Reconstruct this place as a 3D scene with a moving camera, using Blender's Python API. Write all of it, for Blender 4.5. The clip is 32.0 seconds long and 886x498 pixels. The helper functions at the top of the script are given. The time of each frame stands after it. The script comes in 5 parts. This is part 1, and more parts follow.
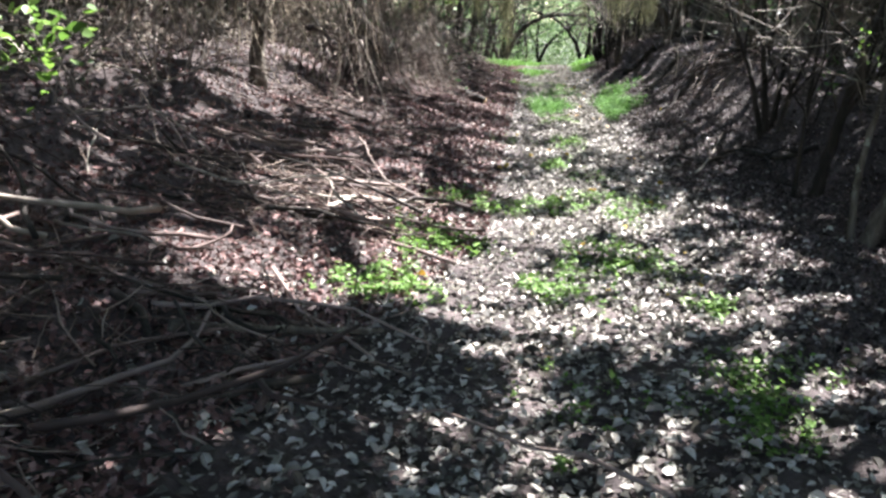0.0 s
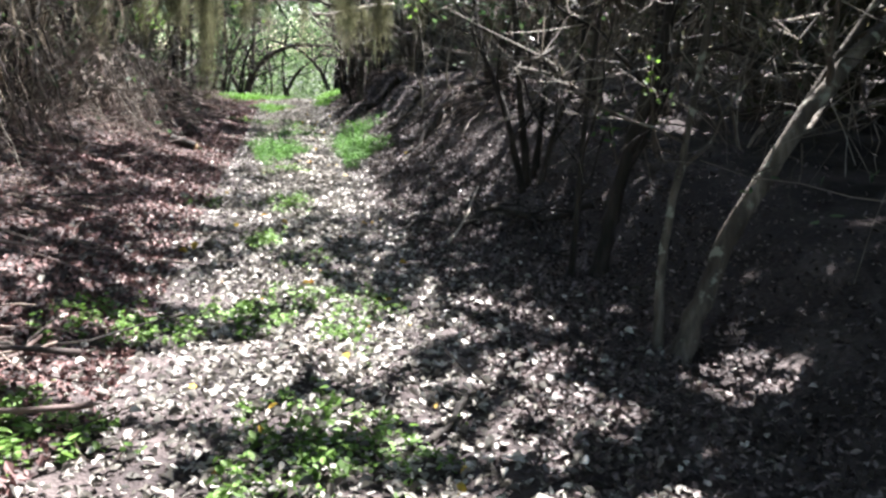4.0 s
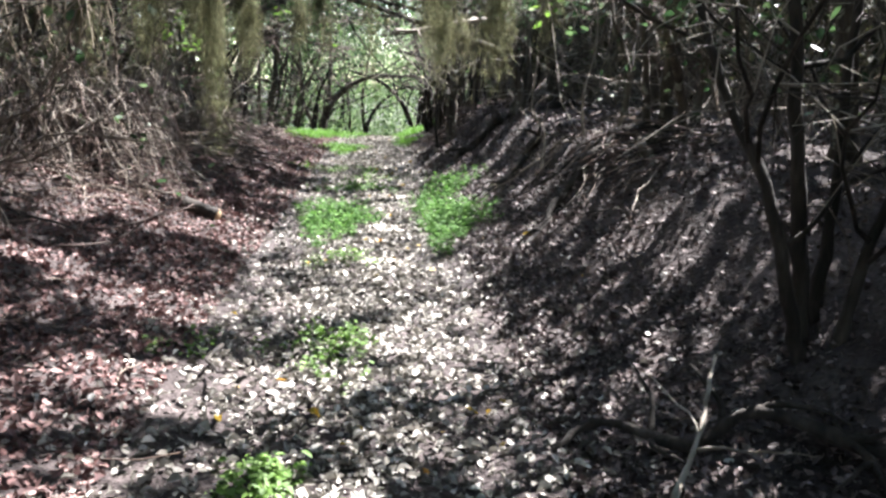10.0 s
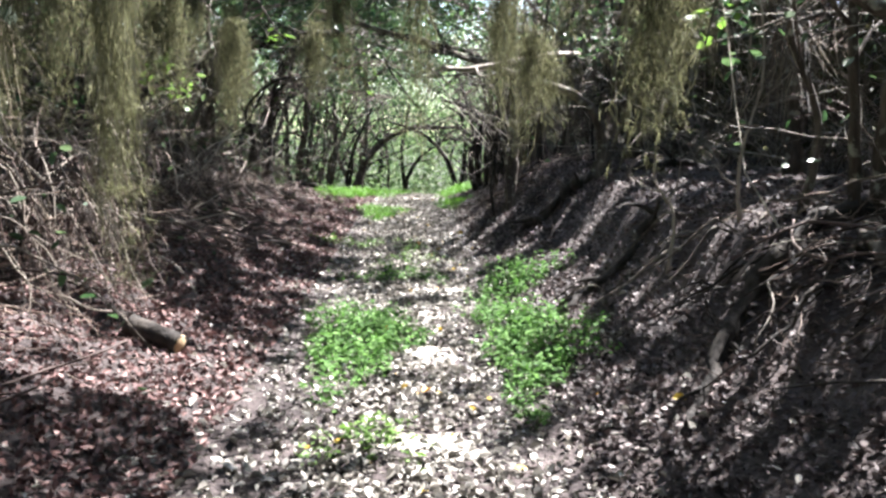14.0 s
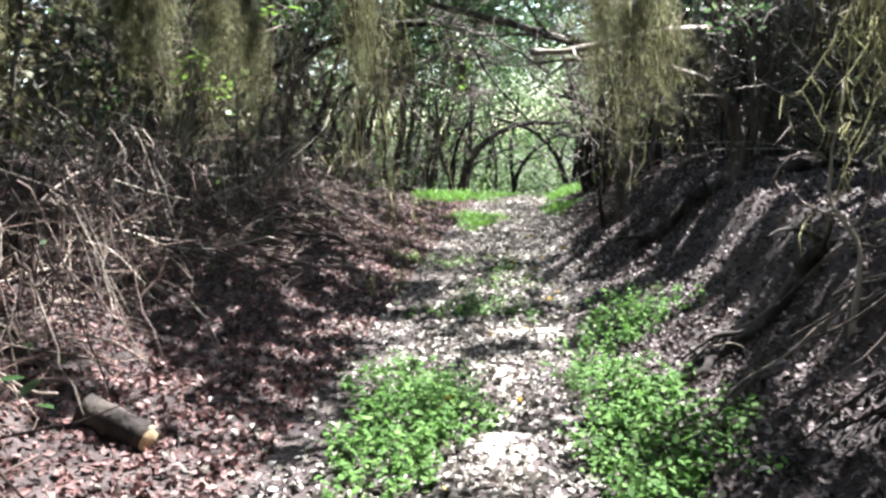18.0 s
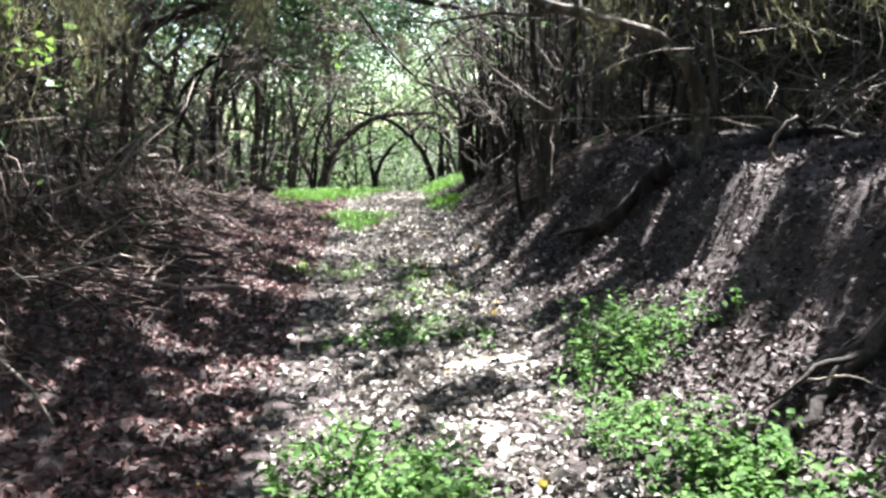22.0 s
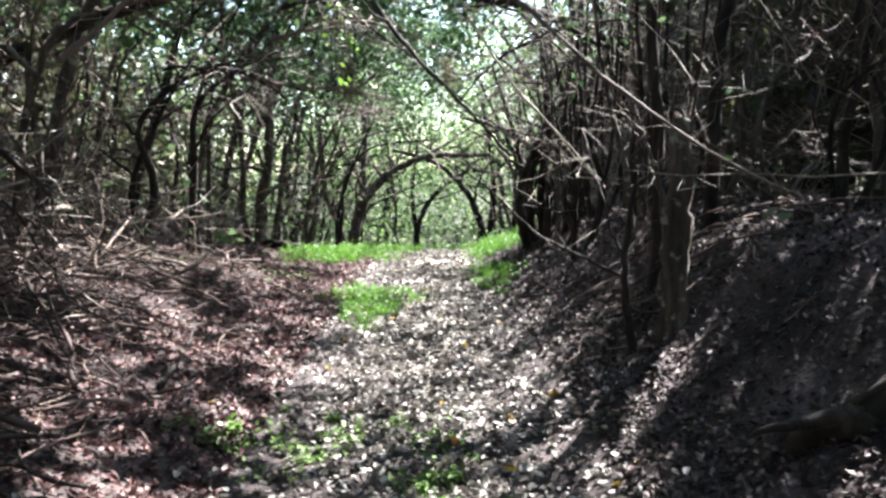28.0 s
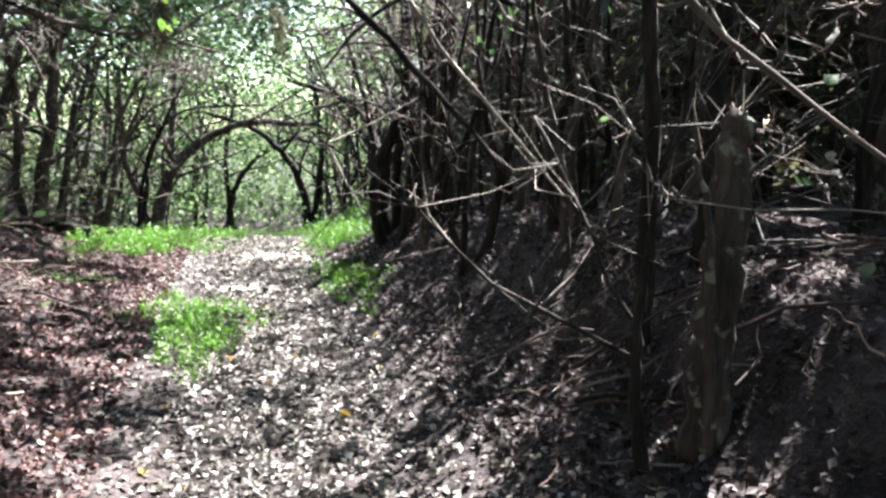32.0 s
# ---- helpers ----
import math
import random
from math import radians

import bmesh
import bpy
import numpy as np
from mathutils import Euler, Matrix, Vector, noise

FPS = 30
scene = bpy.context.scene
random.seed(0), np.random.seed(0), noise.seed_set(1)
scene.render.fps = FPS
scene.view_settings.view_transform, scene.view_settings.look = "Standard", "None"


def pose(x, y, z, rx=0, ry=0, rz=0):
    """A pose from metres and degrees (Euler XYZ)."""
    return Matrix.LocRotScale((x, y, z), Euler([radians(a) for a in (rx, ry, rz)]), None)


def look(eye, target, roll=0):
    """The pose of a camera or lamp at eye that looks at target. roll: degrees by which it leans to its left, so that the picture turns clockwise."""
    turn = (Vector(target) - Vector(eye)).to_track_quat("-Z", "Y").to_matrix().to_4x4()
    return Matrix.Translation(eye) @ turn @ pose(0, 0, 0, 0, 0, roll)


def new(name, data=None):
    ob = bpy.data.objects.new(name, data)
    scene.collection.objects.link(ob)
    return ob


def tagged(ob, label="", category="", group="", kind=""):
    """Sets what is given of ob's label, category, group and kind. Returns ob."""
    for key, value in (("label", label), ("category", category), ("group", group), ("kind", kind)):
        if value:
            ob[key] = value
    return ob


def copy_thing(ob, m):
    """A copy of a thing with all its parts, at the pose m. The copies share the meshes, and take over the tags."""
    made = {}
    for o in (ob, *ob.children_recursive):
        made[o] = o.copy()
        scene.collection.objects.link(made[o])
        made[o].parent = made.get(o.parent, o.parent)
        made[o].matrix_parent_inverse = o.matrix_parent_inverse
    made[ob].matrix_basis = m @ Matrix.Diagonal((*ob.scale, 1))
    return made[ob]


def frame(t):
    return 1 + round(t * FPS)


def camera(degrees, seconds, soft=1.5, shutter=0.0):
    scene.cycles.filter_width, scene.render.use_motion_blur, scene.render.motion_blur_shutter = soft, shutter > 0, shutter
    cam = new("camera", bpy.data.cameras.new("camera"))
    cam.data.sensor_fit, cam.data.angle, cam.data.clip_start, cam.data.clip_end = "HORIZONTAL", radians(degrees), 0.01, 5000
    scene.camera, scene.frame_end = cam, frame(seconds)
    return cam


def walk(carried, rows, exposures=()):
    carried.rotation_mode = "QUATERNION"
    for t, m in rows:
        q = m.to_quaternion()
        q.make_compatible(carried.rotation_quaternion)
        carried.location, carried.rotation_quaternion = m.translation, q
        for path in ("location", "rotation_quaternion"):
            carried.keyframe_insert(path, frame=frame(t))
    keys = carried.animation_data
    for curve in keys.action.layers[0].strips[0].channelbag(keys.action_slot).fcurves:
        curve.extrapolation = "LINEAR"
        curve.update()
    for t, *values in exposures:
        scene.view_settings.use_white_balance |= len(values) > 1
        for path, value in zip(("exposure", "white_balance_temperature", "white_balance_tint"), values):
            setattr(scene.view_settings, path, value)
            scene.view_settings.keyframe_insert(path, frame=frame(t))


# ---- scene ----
cam = camera(54.76, 32.0, soft=2.7)
EXPOSURE, SUN, SKY = 3.22, 5.0, 0.088
# seconds, x, y, z, yaw to the left, pitch up and roll in degrees
PATH = [
    (0, -0.662, 2.601, 1.531, 4.02, -15.06, 0.83),
    (0.5, -0.673, 2.938, 1.513, -0.83, -14.26, 0.63),
    (1, -0.685, 3.187, 1.521, -6.52, -13.05, 0.66),
    (1.5, -0.602, 3.449, 1.506, -8.22, -12.43, -0.77),
    (2, -0.501, 3.727, 1.531, -9.36, -11.54, 0.86),
    (2.5, -0.408, 4.023, 1.504, -8.85, -10.66, 0.83),
    (4.5, -0.004, 5.314, 1.489, -12.36, -13.18, 1.08),
    (5, 0.063, 5.653, 1.505, -9.43, -12.94, 0.14),
    (5.5, 0.108, 5.955, 1.533, -7.46, -9.65, 0.78),
    (6, 0.077, 6.289, 1.543, -8.30, -6.90, 1.58),
    (6.5, 0.064, 6.580, 1.502, -8.20, -8.09, 1.00),
    (7, 0.119, 6.992, 1.505, -6.41, -9.55, 1.05),
    (7.5, 0.106, 7.306, 1.487, -4.85, -9.80, 1.91),
    (8, 0.033, 7.586, 1.482, -5.22, -9.62, 1.10),
    (8.5, 0.053, 7.867, 1.466, -4.08, -9.45, 0.80),
    (9, 0.105, 8.134, 1.463, -4.12, -9.54, 0.44),
    (9.5, 0.157, 8.499, 1.439, -4.50, -9.46, 0.90),
    (10, 0.199, 8.824, 1.448, -6.39, -10.78, 1.14),
    (10.5, 0.278, 9.193, 1.488, -5.81, -9.57, 0.85),
    (11, 0.303, 9.501, 1.503, -3.87, -8.02, 0.61),
    (11.5, 0.248, 9.845, 1.493, -2.10, -7.07, 0.44),
    (12, 0.224, 10.290, 1.469, -0.48, -9.94, -0.40),
    (12.5, 0.184, 10.649, 1.468, -1.22, -8.75, -0.28),
    (13, 0.158, 11.032, 1.483, -4.85, -8.29, -0.53),
    (13.5, 0.223, 11.409, 1.504, -5.61, -7.82, -0.26),
    (14, 0.251, 11.695, 1.502, -3.69, -7.56, 0.72),
    (14.5, 0.266, 12.012, 1.532, -3.09, -6.94, 1.48),
    (15, 0.299, 12.290, 1.516, -1.77, -7.18, 0.17),
    (15.5, 0.351, 12.574, 1.526, 2.27, -7.22, -0.18),
    (17.5, 0.532, 13.243, 1.570, 2.07, -7.55, -0.28),
    (18, 0.556, 13.331, 1.550, 4.17, -7.83, -0.72),
    (18.5, 0.548, 13.438, 1.533, 4.71, -8.54, -0.23),
    (19, 0.456, 13.670, 1.535, 2.73, -9.01, -0.29),
    (19.5, 0.397, 13.826, 1.538, 1.97, -8.60, -0.88),
    (20, 0.395, 14.000, 1.535, 5.57, -7.67, -1.23),
    (20.5, 0.336, 14.134, 1.517, 11.09, -9.21, -2.01),
    (21, 0.107, 14.382, 1.484, 6.05, -8.37, -1.34),
    (21.5, -0.010, 14.661, 1.432, -2.69, -8.28, -1.04),
    (22, -0.002, 15.007, 1.380, -6.04, -8.17, -2.37),
    (22.5, 0.035, 15.286, 1.361, -4.73, -6.88, -2.84),
    (23, 0.163, 15.628, 1.389, -1.57, -8.28, -1.35),
    (23.5, 0.329, 15.847, 1.404, 1.56, -7.96, -0.49),
    (24, 0.379, 16.024, 1.381, 2.83, -9.04, 0.12),
    (24.5, 0.330, 16.364, 1.407, 1.91, -8.32, 0.32),
    (25, 0.290, 16.579, 1.445, -1.58, -7.81, -0.29),
    (25.5, 0.272, 16.916, 1.482, -1.70, -6.89, -1.81),
    (26, 0.272, 17.226, 1.500, -1.74, -7.20, -2.78),
    (26.5, 0.257, 17.588, 1.515, -3.08, -5.60, -0.93),
    (28.5, 0.475, 19.079, 1.433, -2.53, -5.19, -0.74),
    (29, 0.536, 19.437, 1.473, -1.41, -3.83, -0.55),
    (29.5, 0.588, 19.728, 1.469, -2.63, -3.75, 0.57),
    (30, 0.603, 20.019, 1.499, -4.09, -5.09, 1.52),
    (30.5, 0.542, 20.328, 1.515, -4.61, -6.07, 0.24),
    (31, 0.422, 20.580, 1.547, -5.53, -6.99, -0.00),
    (31.5, 0.253, 20.704, 1.588, -14.18, -6.05, 1.24),
    (32, 0.143, 20.740, 1.605, -15.80, -7.55, 1.82),
]


def rig(t, x, y, z, yaw, pitch, roll):
    a, b = radians(yaw), radians(pitch)
    ahead = Vector((-math.sin(a) * math.cos(b), math.cos(a) * math.cos(b), math.sin(b)))
    return t, look((x, y, z), Vector((x, y, z)) + ahead, roll)


walk(cam, [rig(*row) for row in PATH], [(0.0, EXPOSURE), (32.0, EXPOSURE)])

# ---- light ----
SUN_DIR = Vector((0.40, 0.42, 0.82)).normalized()
world = bpy.data.worlds.new("world")
scene.world = world
world.use_nodes = True
wn = world.node_tree
sky = wn.nodes.new("ShaderNodeTexSky")
sky.sky_type = "NISHITA"
sky.sun_disc = False
sky.sun_elevation = math.asin(SUN_DIR.z)
sky.sun_rotation = math.atan2(SUN_DIR.x, SUN_DIR.y)
wn.nodes["Background"].inputs["Strength"].default_value = SKY
wn.links.new(sky.outputs["Color"], wn.nodes["Background"].inputs["Color"])
lamp = bpy.data.lights.new("sun", "SUN")
lamp.energy, lamp.angle, lamp.color = SUN, radians(0.53), (1.0, 0.98, 0.985)
sun = new("sun", lamp)
sun.matrix_world = look((20, 20, 40), Vector((20, 20, 40)) - SUN_DIR)


# ---- materials ----
def mat(name, ramp, scale=6.0, rough=0.85, bump=0.3, bump_scale=60.0, by="noise", stretch=(1, 1, 1), translucent=0.0, fleck=None, distance=0.01):
    """A surface whose colour runs through ramp, with fine relief. by: noise, island or object."""
    m = bpy.data.materials.new(name)
    m.use_nodes = True
    nt = m.node_tree
    bsdf = nt.nodes["Principled BSDF"]
    bsdf.inputs["Roughness"].default_value = rough
    bsdf.inputs["Specular IOR Level"].default_value = 0.3
    tex = nt.nodes.new("ShaderNodeTexCoord")
    mapping = nt.nodes.new("ShaderNodeMapping")
    mapping.inputs["Scale"].default_value = stretch
    nt.links.new(tex.outputs["Object"], mapping.inputs["Vector"])
    big = nt.nodes.new("ShaderNodeTexNoise")
    big.inputs["Scale"].default_value, big.inputs["Detail"].default_value = scale, 4.0
    nt.links.new(mapping.outputs["Vector"], big.inputs["Vector"])
    fine = nt.nodes.new("ShaderNodeTexNoise")
    fine.inputs["Scale"].default_value, fine.inputs["Detail"].default_value = bump_scale, 3.0
    nt.links.new(mapping.outputs["Vector"], fine.inputs["Vector"])
    cr = nt.nodes.new("ShaderNodeValToRGB")
    while len(cr.color_ramp.elements) < len(ramp):
        cr.color_ramp.elements.new(0.5)
    for n, c in enumerate(ramp):
        cr.color_ramp.elements[n].position = n / (len(ramp) - 1)
        cr.color_ramp.elements[n].color = (*c, 1)
    if by == "noise":
        spread = nt.nodes.new("ShaderNodeMapRange")
        spread.inputs["From Min"].default_value, spread.inputs["From Max"].default_value = 0.3, 0.7
        nt.links.new(big.outputs["Fac"], spread.inputs["Value"])
        nt.links.new(spread.outputs["Result"], cr.inputs["Fac"])
    elif by == "island":
        geo = nt.nodes.new("ShaderNodeNewGeometry")
        nt.links.new(geo.outputs["Random Per Island"], cr.inputs["Fac"])
    else:
        info = nt.nodes.new("ShaderNodeObjectInfo")
        nt.links.new(info.outputs["Random"], cr.inputs["Fac"])
    shade = nt.nodes.new("ShaderNodeMix")
    shade.data_type, shade.blend_type = "RGBA", "MULTIPLY"
    shade.inputs["Factor"].default_value = 0.55
    grain = nt.nodes.new("ShaderNodeValToRGB")
    grain.color_ramp.elements[0].position, grain.color_ramp.elements[0].color = 0.3, (0.35, 0.35, 0.35, 1)
    grain.color_ramp.elements[1].position, grain.color_ramp.elements[1].color = 0.7, (1.3, 1.3, 1.3, 1)
    nt.links.new((big if by != "noise" else fine).outputs["Fac"], grain.inputs["Fac"])
    nt.links.new(cr.outputs["Color"], shade.inputs["A"])
    nt.links.new(grain.outputs["Color"], shade.inputs["B"])
    colour = shade.outputs["Result"]
    if fleck:
        # lichen and pale worn patches
        spots = nt.nodes.new("ShaderNodeTexNoise")
        spots.inputs["Scale"].default_value, spots.inputs["Detail"].default_value = 14.0, 5.0
        nt.links.new(tex.outputs["Object"], spots.inputs["Vector"])
        cut = nt.nodes.new("ShaderNodeMapRange")
        cut.inputs["From Min"].default_value, cut.inputs["From Max"].default_value = 0.58, 0.66
        nt.links.new(spots.outputs["Fac"], cut.inputs["Value"])
        patch = nt.nodes.new("ShaderNodeMix")
        patch.data_type = "RGBA"
        patch.inputs["B"].default_value = (*fleck, 1)
        nt.links.new(cut.outputs["Result"], patch.inputs["Factor"])
        nt.links.new(colour, patch.inputs["A"])
        colour = patch.outputs["Result"]
    nt.links.new(colour, bsdf.inputs["Base Color"])
    if bump:
        bn = nt.nodes.new("ShaderNodeBump")
        bn.inputs["Strength"].default_value, bn.inputs["Distance"].default_value = bump, distance
        nt.links.new(fine.outputs["Fac"], bn.inputs["Height"])
        nt.links.new(bn.outputs["Normal"], bsdf.inputs["Normal"])
    if translucent:
        tr = nt.nodes.new("ShaderNodeBsdfTranslucent")
        nt.links.new(colour, tr.inputs["Color"])
        mix = nt.nodes.new("ShaderNodeMixShader")
        mix.inputs["Fac"].default_value = translucent
        nt.links.new(bsdf.outputs["BSDF"], mix.inputs[1])
        nt.links.new(tr.outputs["BSDF"], mix.inputs[2])
        nt.links.new(mix.outputs["Shader"], nt.nodes["Material Output"].inputs["Surface"])
    return m


M_SOIL = mat("soil", [(0.017, 0.0125, 0.0125), (0.042, 0.032, 0.031), (0.088, 0.07, 0.067)], 2.2, 0.95, 0.8, 38, distance=0.03)
M_LITTER = mat("pale litter", [(0.034, 0.03, 0.025), (0.125, 0.113, 0.096), (0.29, 0.268, 0.236), (0.55, 0.52, 0.475)], 30, 0.6, 0.3, 140, by="island", translucent=0.1, distance=0.002)
M_RUST = mat("rust litter", [(0.024, 0.012, 0.012), (0.075, 0.037, 0.035), (0.15, 0.078, 0.072), (0.29, 0.19, 0.175)], 30, 0.65, 0.3, 140, by="island", translucent=0.1, distance=0.002)
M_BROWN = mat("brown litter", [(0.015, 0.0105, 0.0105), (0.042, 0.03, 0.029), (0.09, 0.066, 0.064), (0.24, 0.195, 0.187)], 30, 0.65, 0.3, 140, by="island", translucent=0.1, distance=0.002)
M_BARK = mat("bark", [(0.03, 0.024, 0.019), (0.075, 0.061, 0.049), (0.15, 0.127, 0.103)], 9, 0.9, 0.9, 45, stretch=(1, 1, 0.22), fleck=(0.22, 0.22, 0.18), distance=0.012)
M_DARK = mat("dark bark", [(0.009, 0.0075, 0.0065), (0.024, 0.019, 0.016), (0.055, 0.045, 0.037)], 9, 0.9, 0.8, 45, stretch=(1, 1, 0.25), distance=0.012)
M_STICK = mat("bleached stick", [(0.07, 0.054, 0.043), (0.17, 0.14, 0.115), (0.34, 0.3, 0.255)], 10, 0.75, 0.5, 90, by="object", distance=0.004)
M_REDSTICK = mat("reddish dead stick", [(0.028, 0.018, 0.016), (0.085, 0.056, 0.049), (0.26, 0.2, 0.178)], 10, 0.75, 0.5, 90, by="object", distance=0.004)
M_TWIG = mat("twigs", [(0.022, 0.017, 0.014), (0.065, 0.053, 0.043), (0.18, 0.153, 0.125), (0.38, 0.345, 0.295)], 10, 0.75, 0.4, 90, by="island", distance=0.003)
M_REDTWIG = mat("reddish twigs", [(0.018, 0.011, 0.009), (0.045, 0.028, 0.022), (0.1, 0.066, 0.052), (0.3, 0.235, 0.195)], 10, 0.75, 0.4, 90, by="island", distance=0.003)
M_TAN = mat("dry vines", [(0.04, 0.03, 0.021), (0.1, 0.078, 0.054), (0.22, 0.18, 0.13), (0.42, 0.36, 0.275)], 10, 0.8, 0.3, 90, by="island", distance=0.003)
M_LEAF = mat("oak leaves", [(0.022, 0.05, 0.02), (0.04, 0.085, 0.032), (0.07, 0.125, 0.048), (0.11, 0.165, 0.07)], 20, 0.45, 0.1, 90, by="island", translucent=0.4, distance=0.002)
M_BRIGHT = mat("young leaves", [(0.07, 0.14, 0.025), (0.11, 0.2, 0.035), (0.16, 0.26, 0.05)], 20, 0.45, 0.1, 90, by="island", translucent=0.5, distance=0.002)
M_WEED = mat("weeds", [(0.04, 0.1, 0.02), (0.072, 0.165, 0.034), (0.125, 0.235, 0.06)], 20, 0.8, 0.1, 90, by="island", translucent=0.4, distance=0.002)
M_SPROUT = mat("sprouts", [(0.06, 0.12, 0.02), (0.1, 0.19, 0.035), (0.17, 0.28, 0.07)], 20, 0.6, 0.1, 90, by="island", translucent=0.4, distance=0.002)
M_GRASS = mat("grass", [(0.05, 0.14, 0.014), (0.085, 0.2, 0.022), (0.13, 0.27, 0.04)], 20, 0.5, 0.1, 90, by="island", translucent=0.4, distance=0.002)
M_MOSS = mat("spanish moss", [(0.03, 0.03, 0.016), (0.07, 0.07, 0.034), (0.13, 0.13, 0.066), (0.36, 0.36, 0.2)], 12, 0.9, 0.0, 60, by="island", translucent=0.35)
# Paler and greyer than near leaves: distant haze and sun put into the colour.
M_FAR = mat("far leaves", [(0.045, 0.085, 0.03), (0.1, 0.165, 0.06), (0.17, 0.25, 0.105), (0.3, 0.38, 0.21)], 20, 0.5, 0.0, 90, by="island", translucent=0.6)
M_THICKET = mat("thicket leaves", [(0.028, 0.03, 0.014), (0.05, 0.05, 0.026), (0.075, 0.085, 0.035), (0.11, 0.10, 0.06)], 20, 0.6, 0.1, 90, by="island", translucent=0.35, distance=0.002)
M_YELLOW = mat("yellow leaves", [(0.35, 0.22, 0.03), (0.5, 0.36, 0.06), (0.42, 0.2, 0.05)], 30, 0.6, 0.2, 140, by="island", translucent=0.2, distance=0.002)
M_SAND = mat("pale sand", [(0.2, 0.18, 0.155), (0.36, 0.33, 0.295), (0.5, 0.465, 0.42)], 9, 0.95, 0.6, 160, distance=0.006)
M_CUT = mat("cut wood", [(0.3, 0.2, 0.11), (0.42, 0.3, 0.18), (0.5, 0.38, 0.25)], 30, 0.7, 0.3, 120, distance=0.002)


# ---- mesh tools ----
def mesh_of(name, v, f, material, smooth=True):
    """A mesh from corner places and an (n, 4) array of quads, where a repeated last corner makes a triangle."""
    v, f = np.asarray(v, np.float32), np.asarray(f, np.int32)
    me = bpy.data.meshes.new(name)
    me.vertices.add(len(v))
    me.vertices.foreach_set("co", v.ravel())
    me.loops.add(f.size)
    me.loops.foreach_set("vertex_index", f.ravel())
    me.polygons.add(len(f))
    me.polygons.foreach_set("loop_start", np.arange(0, f.size, f.shape[1], dtype=np.int32))
    me.polygons.foreach_set("use_smooth", np.full(len(f), smooth))
    me.update(calc_edges=True)
    me.materials.append(material)
    return me


class Heap:
    """Gathers quads of many pieces for one mesh."""

    def __init__(self):
        self.v, self.f, self.n = [], [], 0

    def add(self, v, f):
        self.v.append(np.asarray(v, float))
        self.f.append(np.asarray(f, int) + self.n)
        self.n += len(v)
        return self

    def mesh(self, name, material, smooth=True):
        return mesh_of(name, np.concatenate(self.v), np.concatenate(self.f), material, smooth)


def part(name, mesh, parent, label="", kind=""):
    ob = new(name, mesh)
    ob.parent = parent
    return tagged(ob, label, kind=kind)


def thing(name, place, label, category, group="", kind=""):
    ob = new(name)
    ob.empty_display_size = 0.1
    ob.location = place
    return tagged(ob, label, category, group, kind)


def tube(pts, radii, sides=6, knobs=0.0, rng=None):
    """A closed tapered tube along pts."""
    p, r = np.asarray(pts, float), np.asarray(radii, float)
    n = len(p)
    d = np.gradient(p, axis=0)
    d /= np.linalg.norm(d, axis=1, keepdims=True) + 1e-9
    ref = np.array([0.31, 0.17, 0.93]) if abs(d[:, 2]).mean() < 0.8 else np.array([0.93, 0.31, 0.1])
    a = np.cross(d, ref)
    a /= np.linalg.norm(a, axis=1, keepdims=True) + 1e-9
    b = np.cross(d, a)
    th = np.arange(sides) * 2 * np.pi / sides
    rr = np.repeat(r[:, None], sides, 1)
    if knobs:
        rr = rr * (1 + knobs * rng.uniform(-1, 1, rr.shape))
    ring = p[:, None] + rr[..., None] * (np.cos(th)[None, :, None] * a[:, None] + np.sin(th)[None, :, None] * b[:, None])
    v = ring.reshape(-1, 3)
    i = (np.arange(n - 1)[:, None] * sides + np.arange(sides)[None]).ravel()
    j = (np.arange(n - 1)[:, None] * sides + (np.arange(sides)[None] + 1) % sides).ravel()
    f = np.stack([i, j, j + sides, i + sides], 1)
    caps = []
    for base in (0, (n - 1) * sides):
        for k in range(1, sides - 1, 2):
            q = [base, base + k, base + k + 1, base + min(k + 2, sides - 1)]
            if q[2] == q[3]:
                q[3] = q[0]
                continue
            caps.append(q if base else q[::-1])
    return v, np.concatenate([f, np.array(caps, int).reshape(-1, 4)]) if caps else f


def wander(rng, start, way, length, steps, crook=0.25, rise=0.0):
    """A crooked line: each step turns a little, and bends up (rise > 0) or down."""
    d = np.asarray(way, float)
    d = d / np.linalg.norm(d)
    pts = [np.asarray(start, float)]
    for _ in range(steps):
        d = d + rng.normal(0, crook, 3) + np.array([0, 0, rise])
        d /= np.linalg.norm(d)
        pts.append(pts[-1] + d * length / steps)
    return np.array(pts)


def smooth_line(knots, per=4):
    """Points on a soft curve through the knots."""
    k = np.asarray(knots, float)
    k = np.concatenate([[2 * k[0] - k[1]], k, [2 * k[-1] - k[-2]]])
    out = []
    for n in range(1, len(k) - 2):
        for s in np.arange(per) / per:
            a, b, c, d = k[n - 1], k[n], k[n + 1], k[n + 2]
            out.append(0.5 * (2 * b + (c - a) * s + (2 * a - 5 * b + 4 * c - d) * s * s + (3 * b - a - 3 * c + d) * s**3))
    out.append(k[-2])
    return np.array(out)


